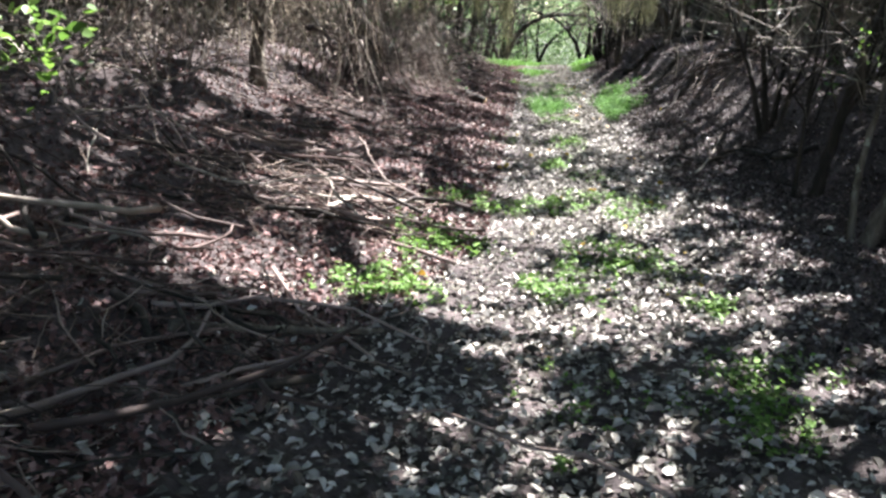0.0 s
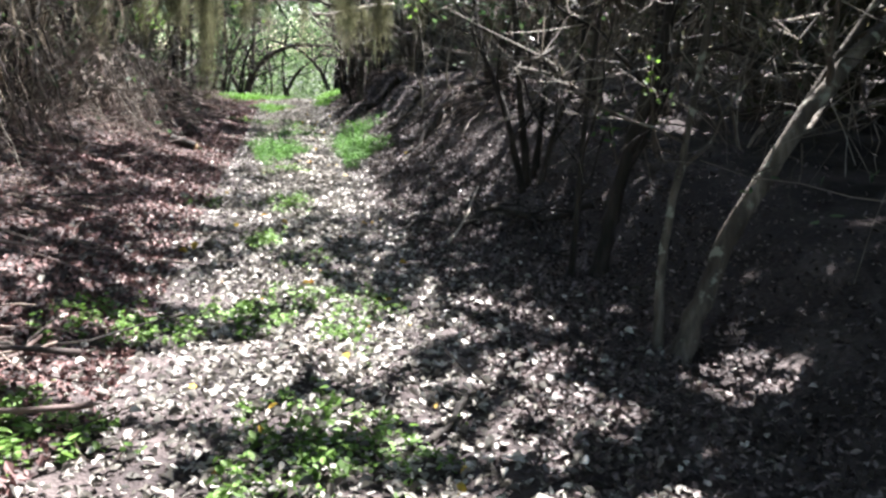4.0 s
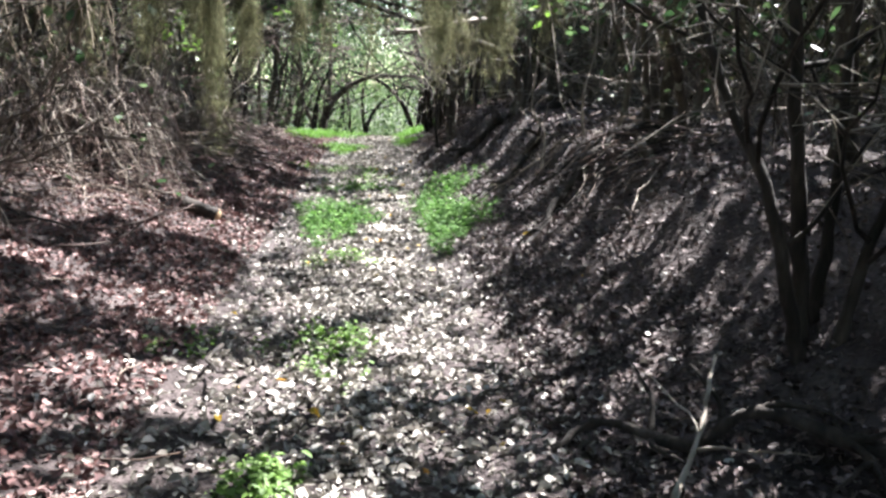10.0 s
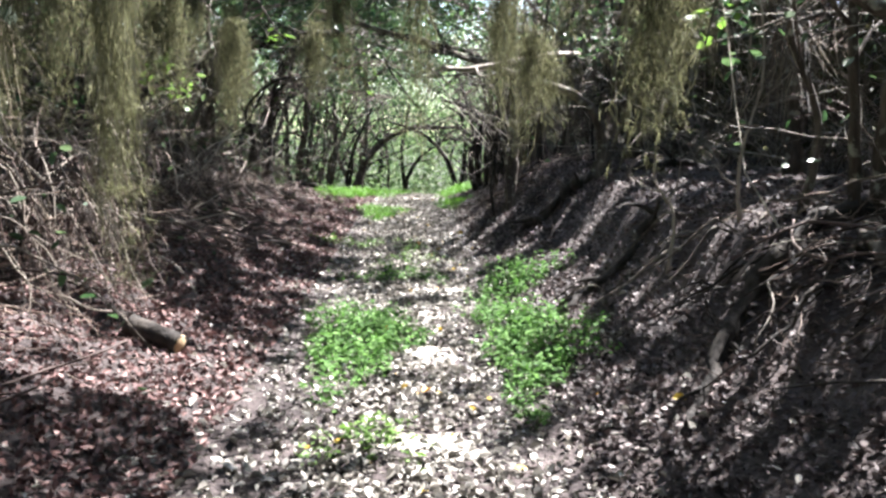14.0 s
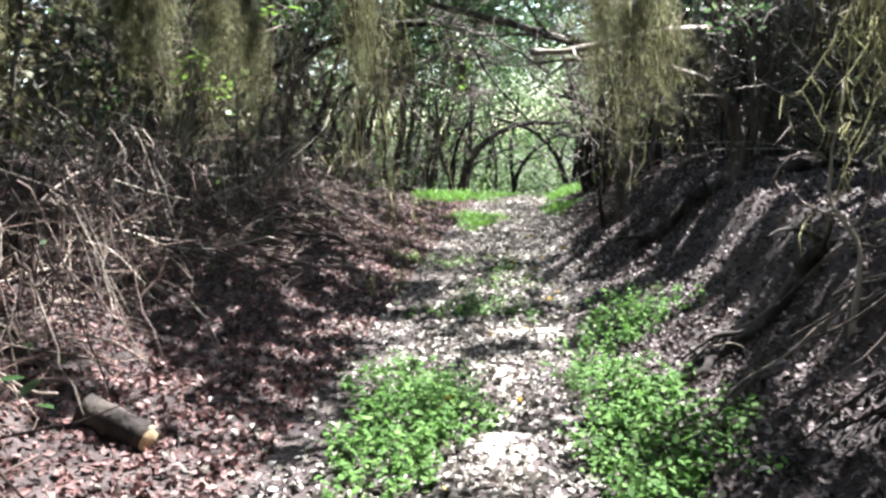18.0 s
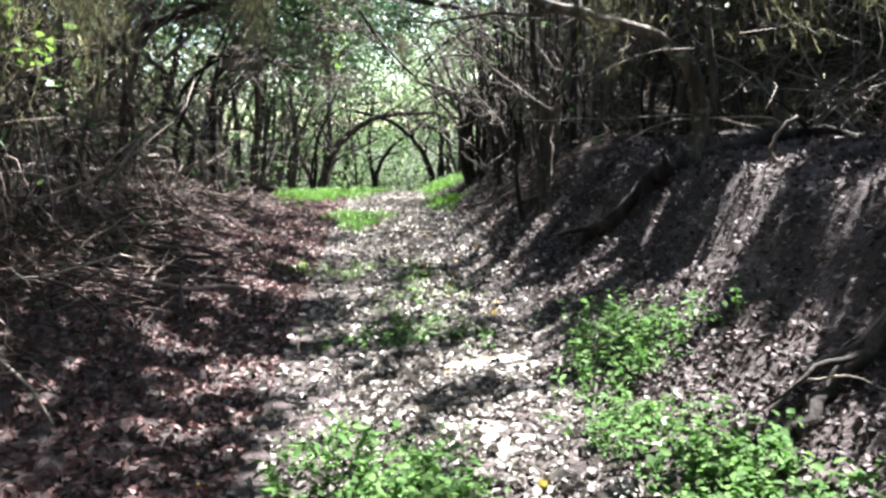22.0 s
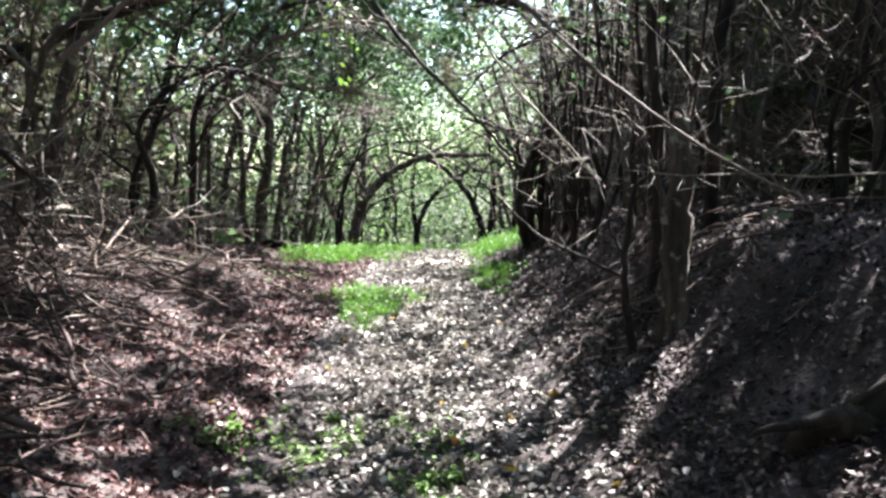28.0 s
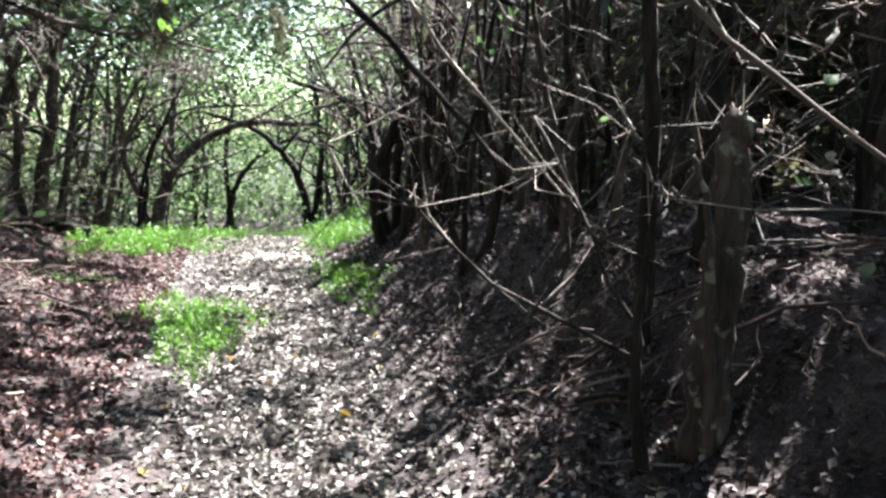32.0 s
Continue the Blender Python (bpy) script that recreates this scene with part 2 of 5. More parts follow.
def leaves(rng, centres, size, flat=0.0, width=0.5, curl=0.25, spread=0.35):
    """Pointed leaves with a fold along the midrib: six corners, two quads each."""
    c = np.asarray(centres, float)
    n = len(c)
    s = size * (1 + spread * rng.uniform(-1, 1, n))[:, None]
    nor = rng.normal(0, 1, (n, 3))
    nor[:, 2] = np.abs(nor[:, 2])
    nor = nor * (1 - flat) + np.array([0, 0, 1.6]) * flat
    nor /= np.linalg.norm(nor, axis=1, keepdims=True)
    t = np.cross(nor, rng.normal(0, 1, (n, 3)))
    t /= np.linalg.norm(t, axis=1, keepdims=True) + 1e-9
    w = np.cross(nor, t)
    lift = curl * rng.uniform(-0.4, 1, n)[:, None] * s
    width = width * rng.uniform(0.65, 1.4, (n, 1))
    a = c - t * s * 0.5
    e = c + t * s * 0.5 + nor * lift * 0.5
    l1, l2 = c - t * s * 0.18 + w * s * width * 0.5 + nor * lift, c + t * s * 0.2 + w * s * width * 0.42 + nor * lift
    r1, r2 = c - t * s * 0.18 - w * s * width * 0.5 + nor * lift, c + t * s * 0.2 - w * s * width * 0.42 + nor * lift
    v = np.stack([a, l1, l2, e, r2, r1], 1).reshape(-1, 3)
    k = np.arange(n)[:, None] * 6
    f = np.concatenate([k + [0, 3, 2, 1], k + [0, 5, 4, 3]])
    return v, f


# ---- the lie of the land ----
def ease(x):
    x = np.clip(x, 0, 1)
    return x * x * (3 - 2 * x)


PATH_Y = [0, 8, 20, 26, 33, 40, 60]
PATH_X = [-0.3, 0.1, 0.45, 0.6, 0.9, 0.9, 3.0]


def middle(y):
    return np.interp(y, PATH_Y, PATH_X)


LATTICE = np.random.default_rng(4).uniform(-1, 1, (64, 64))


def rough(x, y, size):
    """Smooth unevenness of about that size, between -1 and 1."""
    u, v = np.asarray(x) / size, np.asarray(y) / size
    a, b = np.floor(u).astype(int), np.floor(v).astype(int)
    s, t = u - a, v - b
    s, t = s * s * (3 - 2 * s), t * t * (3 - 2 * t)
    a0, a1, b0, b1 = a % 64, (a + 1) % 64, b % 64, (b + 1) % 64
    return (LATTICE[a0, b0] * (1 - s) + LATTICE[a1, b0] * s) * (1 - t) + (LATTICE[a0, b1] * (1 - s) + LATTICE[a1, b1] * s) * t


def lumps(x, y):
    """Soft unevenness of the ground."""
    return rough(x, y, 1.1) * 0.5 + rough(x + 7.3, y + 3.1, 0.45) * 0.42 + rough(x + 1.7, y + 9.2, 0.2) * 0.24


# The cut bank in section: metres out from the middle of the path, and its share of the full height.
BANK_OUT = [0.65, 0.85, 1.05, 1.35, 1.62, 1.82, 2.0, 2.3, 2.9]
BANK_UP = [0.0, 0.05, 0.12, 0.27, 0.44, 0.68, 0.85, 0.95, 1.0]


def land(x, y):
    x, y = np.asarray(x, float), np.asarray(y, float)
    off = x - middle(y)
    right = np.interp(y, [-5, 8, 11, 14, 17, 25, 30, 36, 45], [0.2, 0.3, 0.65, 0.9, 1.08, 1.1, 0.85, 0.5, 0.2])
    left = np.interp(y, [-5, 8, 14, 22, 28, 33, 40, 50], [0.95, 1.0, 1.1, 1.15, 0.9, 0.55, 0.3, 0.2])
    foot_r = np.interp(y, [0, 9, 13, 16, 17.3, 18.6, 20, 24, 32], [1.9, 1.75, 1.5, 1.25, 1.1, 0.95, 0.9, 0.87, 1.2])
    foot_l = np.interp(y, [0, 9, 14, 20, 28, 34], [0.8, 0.9, 0.8, 0.8, 1.1, 1.8])
    width_r = np.interp(y, [0, 11, 13, 16, 17.3, 20, 26, 34], [1.6, 1.6, 1.5, 1.5, 1.5, 1.5, 1.4, 1.6])
    low_bank = ease((off - foot_r) / width_r)
    cut_bank = np.interp(off - np.interp(y, [9, 13, 16, 21.5, 23, 25, 30], [0.75, 0.3, 0.05, 0.0, -0.2, -0.2, 0.0]), BANK_OUT, BANK_UP)
    cut = ease((y - 9.5) / 4.0)
    z = right * (low_bank * (1 - cut) + cut_bank * cut) + left * np.clip((-off - foot_l) / 3.3, 0, 1) ** 1.35
    side = ease((np.abs(off) - 0.9) / 1.2)
    ruts = -0.03 * np.exp(-((np.abs(off) - 0.45) / 0.25) ** 2)
    along = np.interp(y, [-50, 10, 14, 24, 28, 32, 34, 36, 38, 44, 60], [0, 0, 0.05, 0.06, 0.07, 0.03, -0.02, -0.25, -0.6, -1.3, -1.6])
    fade = np.exp(-((np.maximum(np.abs(off) - 12, 0)) / 30) ** 2)
    return along + (z + 0.4 * side * ease((np.abs(off) - 4) / 8)) * fade + lumps(x, y) * (0.02 + np.where(off > 0, 0.055, 0.12) * side) * fade + ruts


def graded(lo, hi, fine, far):
    """Grid lines: fine steps between lo and hi, and ever wider ones out to far."""
    inner = list(np.arange(lo, hi + fine / 2, fine))
    out, step, x = [], fine, hi
    while x < far:
        step *= 1.25
        x += step
        out.append(x)
    return np.array([lo - (o - hi) for o in out[::-1]] + inner + out)


def make_ground():
    gx, gy = graded(-5.5, 6.5, 0.085, 600), graded(2, 36, 0.125, 600)
    xx, yy = np.meshgrid(gx, gy)
    rng = np.random.default_rng(5)
    near = np.exp(-((np.maximum(np.abs(xx) - 6, 0)) / 3) ** 2)
    zz = land(xx, yy) + rng.normal(0, 0.008, xx.shape) * near
    nx, ny = len(gx), len(gy)
    i = (np.arange(ny - 1)[:, None] * nx + np.arange(nx - 1)[None]).ravel()
    f = np.stack([i, i + 1, i + nx + 1, i + nx], 1)
    ob = new("ground", mesh_of("ground", np.stack([xx, yy, zz], -1).reshape(-1, 3), f, M_SOIL))
    tagged(ob, "sunken woodland path of dark leaf-strewn soil between banks", "ground", kind="structure")


make_ground()

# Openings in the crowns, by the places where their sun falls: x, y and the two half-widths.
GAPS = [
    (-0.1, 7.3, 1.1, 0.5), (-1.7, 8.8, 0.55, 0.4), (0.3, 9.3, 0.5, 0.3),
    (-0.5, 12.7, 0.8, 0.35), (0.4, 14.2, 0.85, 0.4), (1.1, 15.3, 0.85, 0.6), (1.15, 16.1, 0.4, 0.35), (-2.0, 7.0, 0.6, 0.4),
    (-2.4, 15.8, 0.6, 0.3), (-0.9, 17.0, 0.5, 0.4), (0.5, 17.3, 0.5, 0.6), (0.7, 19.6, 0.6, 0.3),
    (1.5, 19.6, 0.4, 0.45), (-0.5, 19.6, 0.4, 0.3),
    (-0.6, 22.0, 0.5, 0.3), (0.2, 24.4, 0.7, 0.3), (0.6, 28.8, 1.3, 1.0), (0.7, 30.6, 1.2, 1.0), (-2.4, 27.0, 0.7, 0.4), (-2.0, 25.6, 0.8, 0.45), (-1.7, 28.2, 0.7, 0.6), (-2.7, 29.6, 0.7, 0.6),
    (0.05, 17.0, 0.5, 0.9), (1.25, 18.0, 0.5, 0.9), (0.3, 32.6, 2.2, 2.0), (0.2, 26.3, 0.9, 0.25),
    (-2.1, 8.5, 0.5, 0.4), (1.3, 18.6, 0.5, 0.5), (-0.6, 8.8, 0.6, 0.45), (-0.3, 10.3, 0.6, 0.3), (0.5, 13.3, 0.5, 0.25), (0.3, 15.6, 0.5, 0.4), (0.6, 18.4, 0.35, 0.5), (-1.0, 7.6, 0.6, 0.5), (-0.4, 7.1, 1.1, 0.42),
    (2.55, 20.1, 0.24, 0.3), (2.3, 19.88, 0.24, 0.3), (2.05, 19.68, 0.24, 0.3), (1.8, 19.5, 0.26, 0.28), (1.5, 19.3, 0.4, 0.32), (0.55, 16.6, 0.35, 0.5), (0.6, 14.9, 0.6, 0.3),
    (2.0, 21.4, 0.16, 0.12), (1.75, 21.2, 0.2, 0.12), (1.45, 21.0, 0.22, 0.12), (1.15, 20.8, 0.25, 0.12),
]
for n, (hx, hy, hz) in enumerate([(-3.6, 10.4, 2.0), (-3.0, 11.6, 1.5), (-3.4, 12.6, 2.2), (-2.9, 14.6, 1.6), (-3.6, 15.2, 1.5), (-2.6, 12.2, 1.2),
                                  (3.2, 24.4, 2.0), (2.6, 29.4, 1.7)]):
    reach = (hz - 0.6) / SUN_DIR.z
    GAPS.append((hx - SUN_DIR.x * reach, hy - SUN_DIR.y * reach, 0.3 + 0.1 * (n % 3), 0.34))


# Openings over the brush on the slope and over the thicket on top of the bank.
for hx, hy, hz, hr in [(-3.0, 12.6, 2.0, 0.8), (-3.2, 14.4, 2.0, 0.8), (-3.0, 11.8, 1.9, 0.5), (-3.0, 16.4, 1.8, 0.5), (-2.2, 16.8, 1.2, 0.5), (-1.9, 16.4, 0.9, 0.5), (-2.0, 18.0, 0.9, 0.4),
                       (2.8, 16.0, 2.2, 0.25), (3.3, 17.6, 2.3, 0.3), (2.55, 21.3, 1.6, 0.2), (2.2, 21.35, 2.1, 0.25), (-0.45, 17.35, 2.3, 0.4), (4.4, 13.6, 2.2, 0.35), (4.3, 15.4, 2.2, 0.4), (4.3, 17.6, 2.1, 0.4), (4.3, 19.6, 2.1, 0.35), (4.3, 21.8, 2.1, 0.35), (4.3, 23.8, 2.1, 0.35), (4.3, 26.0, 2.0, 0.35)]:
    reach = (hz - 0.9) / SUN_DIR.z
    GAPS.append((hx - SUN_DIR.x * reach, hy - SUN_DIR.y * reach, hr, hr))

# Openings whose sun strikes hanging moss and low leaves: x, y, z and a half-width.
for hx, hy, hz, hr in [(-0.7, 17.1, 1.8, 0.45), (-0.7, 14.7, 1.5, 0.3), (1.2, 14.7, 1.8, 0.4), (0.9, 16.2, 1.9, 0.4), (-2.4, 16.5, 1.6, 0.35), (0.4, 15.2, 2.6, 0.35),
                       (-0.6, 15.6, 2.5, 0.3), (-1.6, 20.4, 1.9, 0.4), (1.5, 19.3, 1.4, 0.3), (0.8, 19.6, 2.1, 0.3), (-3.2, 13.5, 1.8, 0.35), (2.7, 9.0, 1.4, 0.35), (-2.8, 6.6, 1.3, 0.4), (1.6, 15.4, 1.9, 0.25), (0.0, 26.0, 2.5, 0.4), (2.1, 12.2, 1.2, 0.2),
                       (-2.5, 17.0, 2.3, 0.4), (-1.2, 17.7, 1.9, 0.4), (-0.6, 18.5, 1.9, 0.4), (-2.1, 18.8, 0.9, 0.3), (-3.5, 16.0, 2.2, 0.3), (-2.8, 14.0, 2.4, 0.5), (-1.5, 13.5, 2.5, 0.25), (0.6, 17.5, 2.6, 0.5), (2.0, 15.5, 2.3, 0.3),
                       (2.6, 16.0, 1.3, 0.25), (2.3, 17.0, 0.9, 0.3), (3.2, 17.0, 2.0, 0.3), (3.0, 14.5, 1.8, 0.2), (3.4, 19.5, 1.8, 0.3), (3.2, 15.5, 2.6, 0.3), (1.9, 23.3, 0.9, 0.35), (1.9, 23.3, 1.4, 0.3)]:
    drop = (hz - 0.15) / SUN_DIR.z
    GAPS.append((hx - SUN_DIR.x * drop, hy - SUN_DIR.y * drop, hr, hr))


def shade_fall(p):
    """Where on the ground the shadow of each point falls."""
    s = np.array(SUN_DIR)
    level = np.full(len(p), -0.4)
    for z in np.linspace(-0.4, 2.0, 17):
        h = p[:, 2] - z
        level = np.where(land(p[:, 0] - s[0] / s[2] * h, p[:, 1] - s[1] / s[2] * h) >= z, z, level)
    gx, gy = p[:, 0] - s[0] / s[2] * (p[:, 2] - level), p[:, 1] - s[1] / s[2] * (p[:, 2] - level)
    return gx, gy


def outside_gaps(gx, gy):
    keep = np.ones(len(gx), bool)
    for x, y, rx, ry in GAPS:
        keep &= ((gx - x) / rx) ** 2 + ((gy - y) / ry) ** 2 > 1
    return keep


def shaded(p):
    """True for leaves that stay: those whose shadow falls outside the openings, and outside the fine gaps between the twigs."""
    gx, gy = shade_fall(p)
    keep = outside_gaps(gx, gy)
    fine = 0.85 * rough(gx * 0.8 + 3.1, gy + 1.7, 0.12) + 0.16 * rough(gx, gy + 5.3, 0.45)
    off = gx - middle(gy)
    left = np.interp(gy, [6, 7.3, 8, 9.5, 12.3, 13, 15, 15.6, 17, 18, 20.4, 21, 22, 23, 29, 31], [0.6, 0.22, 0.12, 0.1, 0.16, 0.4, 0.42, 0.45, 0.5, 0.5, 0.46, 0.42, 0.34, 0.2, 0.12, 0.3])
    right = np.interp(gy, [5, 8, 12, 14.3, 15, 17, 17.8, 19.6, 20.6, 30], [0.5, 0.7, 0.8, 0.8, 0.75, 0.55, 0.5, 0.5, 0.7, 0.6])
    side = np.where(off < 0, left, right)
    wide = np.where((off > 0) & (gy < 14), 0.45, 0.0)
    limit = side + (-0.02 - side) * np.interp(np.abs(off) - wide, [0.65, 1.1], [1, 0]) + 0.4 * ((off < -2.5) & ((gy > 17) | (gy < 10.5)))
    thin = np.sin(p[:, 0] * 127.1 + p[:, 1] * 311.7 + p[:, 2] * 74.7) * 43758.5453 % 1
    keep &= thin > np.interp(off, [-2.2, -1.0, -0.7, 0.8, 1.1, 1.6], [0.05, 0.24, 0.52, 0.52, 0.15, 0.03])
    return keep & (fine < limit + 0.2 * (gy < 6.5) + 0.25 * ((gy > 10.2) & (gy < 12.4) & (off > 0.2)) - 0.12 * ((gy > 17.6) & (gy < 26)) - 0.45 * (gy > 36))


def plain_leaves(rng, centres, size, upright=0.8):
    """Leaves of the high roof: one bent quad each."""
    c = np.asarray(centres, float)
    n = len(c)
    s = size * (1 + 0.35 * rng.uniform(-1, 1, n))[:, None]
    nor = rng.normal(0, 1, (n, 3)) + [0, 0, upright]
    nor /= np.linalg.norm(nor, axis=1, keepdims=True)
    t = np.cross(nor, rng.normal(0, 1, (n, 3)))
    t /= np.linalg.norm(t, axis=1, keepdims=True) + 1e-9
    w = np.cross(nor, t)
    v = np.stack([c - t * s * 0.5, c + w * s * 0.3 + nor * s * 0.08, c + t * s * 0.5, c - w * s * 0.3 + nor * s * 0.08], 1).reshape(-1, 3)
    return v, np.arange(n)[:, None] * 4 + [0, 1, 2, 3]


# ---- trees ----
def limb_set(rng, line, radius, count, low, length, rise=0.05):
    """Limbs that leave a stem along its upper stretch: their lines and radii."""
    out = []
    n = len(line)
    for k in range(count):
        at = int(rng.uniform(low, 0.97) * (n - 1))
        d = line[min(at + 1, n - 1)] - line[max(at - 1, 0)]
        d /= np.linalg.norm(d) + 1e-9
        a = rng.uniform(0, 2 * np.pi)
        way = d * 0.45 + np.array([math.cos(a), math.sin(a), rng.uniform(-0.15, 0.4)])
        ln = length * rng.uniform(0.6, 1.2)
        pts = wander(rng, line[at], way, ln, 8, 0.2, rise)
        out.append((pts, radius[at] * 0.5 * np.linspace(1, 0.22, len(pts))))
    return out


def twig_heap(rng, heap, line, count, length, r0=0.005, droop=0.0):
    """Fine twigs along a line."""
    for _ in range(count):
        at = line[int(rng.uniform(0.25, 1) * (len(line) - 1))]
        pts = wander(rng, at, rng.normal(0, 1, 3) + np.array([0, 0, 0.25 - droop]), length * rng.uniform(0.4, 1.2), 2, 0.4, -droop * 0.2)
        heap.add(*tube(pts, r0 * np.array([1, 0.65, 0.25]), 3))


def tree(name, seed, stems, label, bark=None, limbs=4, limb_len=1.6, low=0.4, clumps=0, crown=2.6, height=4.6, twigs=10, group="", leaf=0.15, category="tree", over=(0.0, 0.0), lump=0.5, per=46, knob=0.12):
    """A tree: each stem is knots (x, y, z) with a foot and a top radius; then limbs, twigs and a broken crown."""
    rng = np.random.default_rng(seed)
    foot = np.array(stems[0][0][0], float)
    root = thing(name, foot, label, category, group)
    ends = []
    bark = bark or M_BARK
    for n, (knots, r0, r1) in enumerate(stems):
        line = smooth_line(np.asarray(knots, float) - foot, 5)
        line[1:-1] += rng.normal(0, r0 * 0.12, (len(line) - 2, 3))
        r = np.linspace(r0, r1, len(line))
        r[0] *= 1.45
        r[1] *= 1.15
        v, f = tube(line, r, 9 if r0 > 0.05 else 6, knob, rng)
        part("trunk" if n == 0 else "stem", mesh_of("trunk", v, f, bark), root)
        ends.append(line[-1])
        for pts, rr in limb_set(rng, line, r, limbs, low, limb_len):
            limb = part("limb", mesh_of("limb", *tube(pts, rr, 5, 0.1, rng), bark), root)
            ends.append(pts[-1])
            fine = Heap()
            twig_heap(rng, fine, pts, twigs, 0.55)
            if fine.n:
                part("twig_tangle", fine.mesh("twigs", M_TWIG), limb, "fine bare twigs", "stuff")
    if clumps:
        top = np.array([over[0], over[1], height]) + line[-1] * [0.5, 0.5, 0]
        heads = np.stack([rng.normal(0, crown * 0.55, clumps), rng.normal(0, crown * 0.55, clumps), rng.uniform(-0.9, 1.5, clumps)], 1) + top
        c = np.concatenate([h + rng.normal(0, lump * rng.uniform(0.5, 0.9), (per, 3)) * [1, 1, 0.6] for h in heads])
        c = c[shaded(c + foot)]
        if len(c):
            part("crown", mesh_of("crown", *plain_leaves(rng, c, leaf), M_LEAF), root, "broken crown of small dark green leaves", "stuff")
    return root


def g(x, y, dz=-0.06):
    return (x, y, float(land(x, y)) + dz)


def up(x, y, *steps):
    """Knots of a stem from its foot on the ground, by steps (dx, dy, dz) from that foot."""
    f = g(x, y)
    return [f] + [(f[0] + a, f[1] + b, f[2] + c) for a, b, c in steps]

# The trees that stand close to the path, each by its own stems.
tree("leaning_tree", 11, [
    (up(1.98, 8.85, (0.12, 0.03, 0.35), (0.34, 0.05, 0.85), (0.75, 0.1, 1.45), (1.3, 0.2, 1.95), (2.0, 0.4, 2.7)), 0.062, 0.03),
    (up(2.06, 8.95, (0.2, 0.1, 0.5), (0.5, 0.2, 1.0), (1.0, 0.3, 1.7), (1.7, 0.4, 2.6)), 0.045, 0.02),
    (up(1.93, 9.0, (0.05, 0.1, 0.6), (0.2, 0.2, 1.3), (0.35, 0.3, 2.3)), 0.03, 0.014)],
    "small tree with pale grey stems leaning away from the path", clumps=40, height=4.4, over=(1.0, 0.5), twigs=16)
tree("dark_sapling", 12, [
    (up(2.09, 10.26, (0.06, 0, 0.4), (0.2, 0.02, 1.0), (0.42, 0.05, 1.9), (0.5, 0.1, 3.2)), 0.06, 0.03),
    (up(1.95, 10.4, (0.02, 0, 0.5), (0.06, 0.05, 1.1), (0.2, 0.1, 2.4)), 0.028, 0.012)],
    "dark crooked sapling at the foot of the bank", M_DARK, clumps=40, height=4.6, twigs=16)
tree("forked_tree", 13, [
    (up(2.14, 12.2, (-0.08, 0, 0.35), (-0.2, 0.05, 0.8), (-0.3, 0.3, 1.2), (-0.38, 0.5, 1.75), (-0.25, 0.7, 2.8)), 0.034, 0.016),
    (up(2.2, 12.3, (-0.04, 0, 0.5), (-0.12, 0, 1.1), (-0.15, 0.1, 2.0), (0.0, 0.2, 3.6)), 0.042, 0.02),
    (up(2.28, 12.15, (0.1, 0, 0.5), (0.3, 0, 1.1), (0.4, 0.1, 2.2)), 0.03, 0.014),
    (up(2.3, 12.4, (0.05, 0, 0.6), (0.12, 0.1, 1.4), (0.3, 0.2, 2.8)), 0.035, 0.015)],
    "dark forked tree with several crooked stems on the bank", M_DARK, limbs=5, clumps=50, height=4.8, twigs=18, low=0.3)
tree("bank_tree", 14, [
    (up(3.1, 16.4, (-0.04, 0, 0.5), (0.02, 0, 1.2), (0.1, 0, 2.2), (0, 0, 3.6)), 0.07, 0.035),
    (up(2.85, 16.3, (-0.03, 0, 0.5), (-0.1, 0, 1.3), (-0.1, 0, 2.6)), 0.04, 0.02),
    (up(3.35, 16.5, (0.08, 0, 0.6), (0.1, 0, 1.4), (0.3, 0, 2.8)), 0.05, 0.02),
    ([(3.0, 15.9, 0.85), (2.92, 15.7, 1.35), (2.6, 15.35, 1.9), (2.3, 15.4, 2.12), (2.0, 15.5, 2.35), (1.3, 15.7, 2.65)], 0.05, 0.018),
    (up(2.7, 16.6, (0.05, 0, 0.6), (-0.12, 0.1, 1.2), (-0.2, 0.1, 2.4)), 0.028, 0.012)],
    "thin grey many-stemmed tree rooted on top of the bank", limbs=4, clumps=50, height=4.8, twigs=16)
tree("arching_tree", 15, [
    ([(2.6, 21.3, 1.0), (2.66, 21.3, 1.35), (2.6, 21.3, 1.7), (2.38, 21.3, 1.93), (1.92, 21.35, 2.1), (1.35, 21.4, 2.3), (0.4, 21.6, 2.6), (-0.6, 21.8, 2.9)], 0.075, 0.025),
    (up(2.75, 21.5, (0.1, 0, 0.6), (0.1, 0.1, 1.4), (0.4, 0.2, 2.8)), 0.04, 0.02)],
    "grey tree whose trunk arches over the path from the bank", limbs=5, clumps=40, height=3.6, over=(0.6, 0), twigs=18, low=0.55)
tree("broken_snag", 16, [
    (up(1.93, 23.4, (0.0, 0, 0.35), (0.02, 0, 0.75), (0.02, 0, 1.1), (0.05, 0, 1.24)), 0.085, 0.06),
    (up(1.9, 23.33, (-0.04, 0, 0.6), (-0.1, -0.03, 0.95), (-0.16, -0.02, 1.12)), 0.026, 0.008)],
    "broken grey trunk with peeling bark beside the path", limbs=0, twigs=0, knob=0.2)
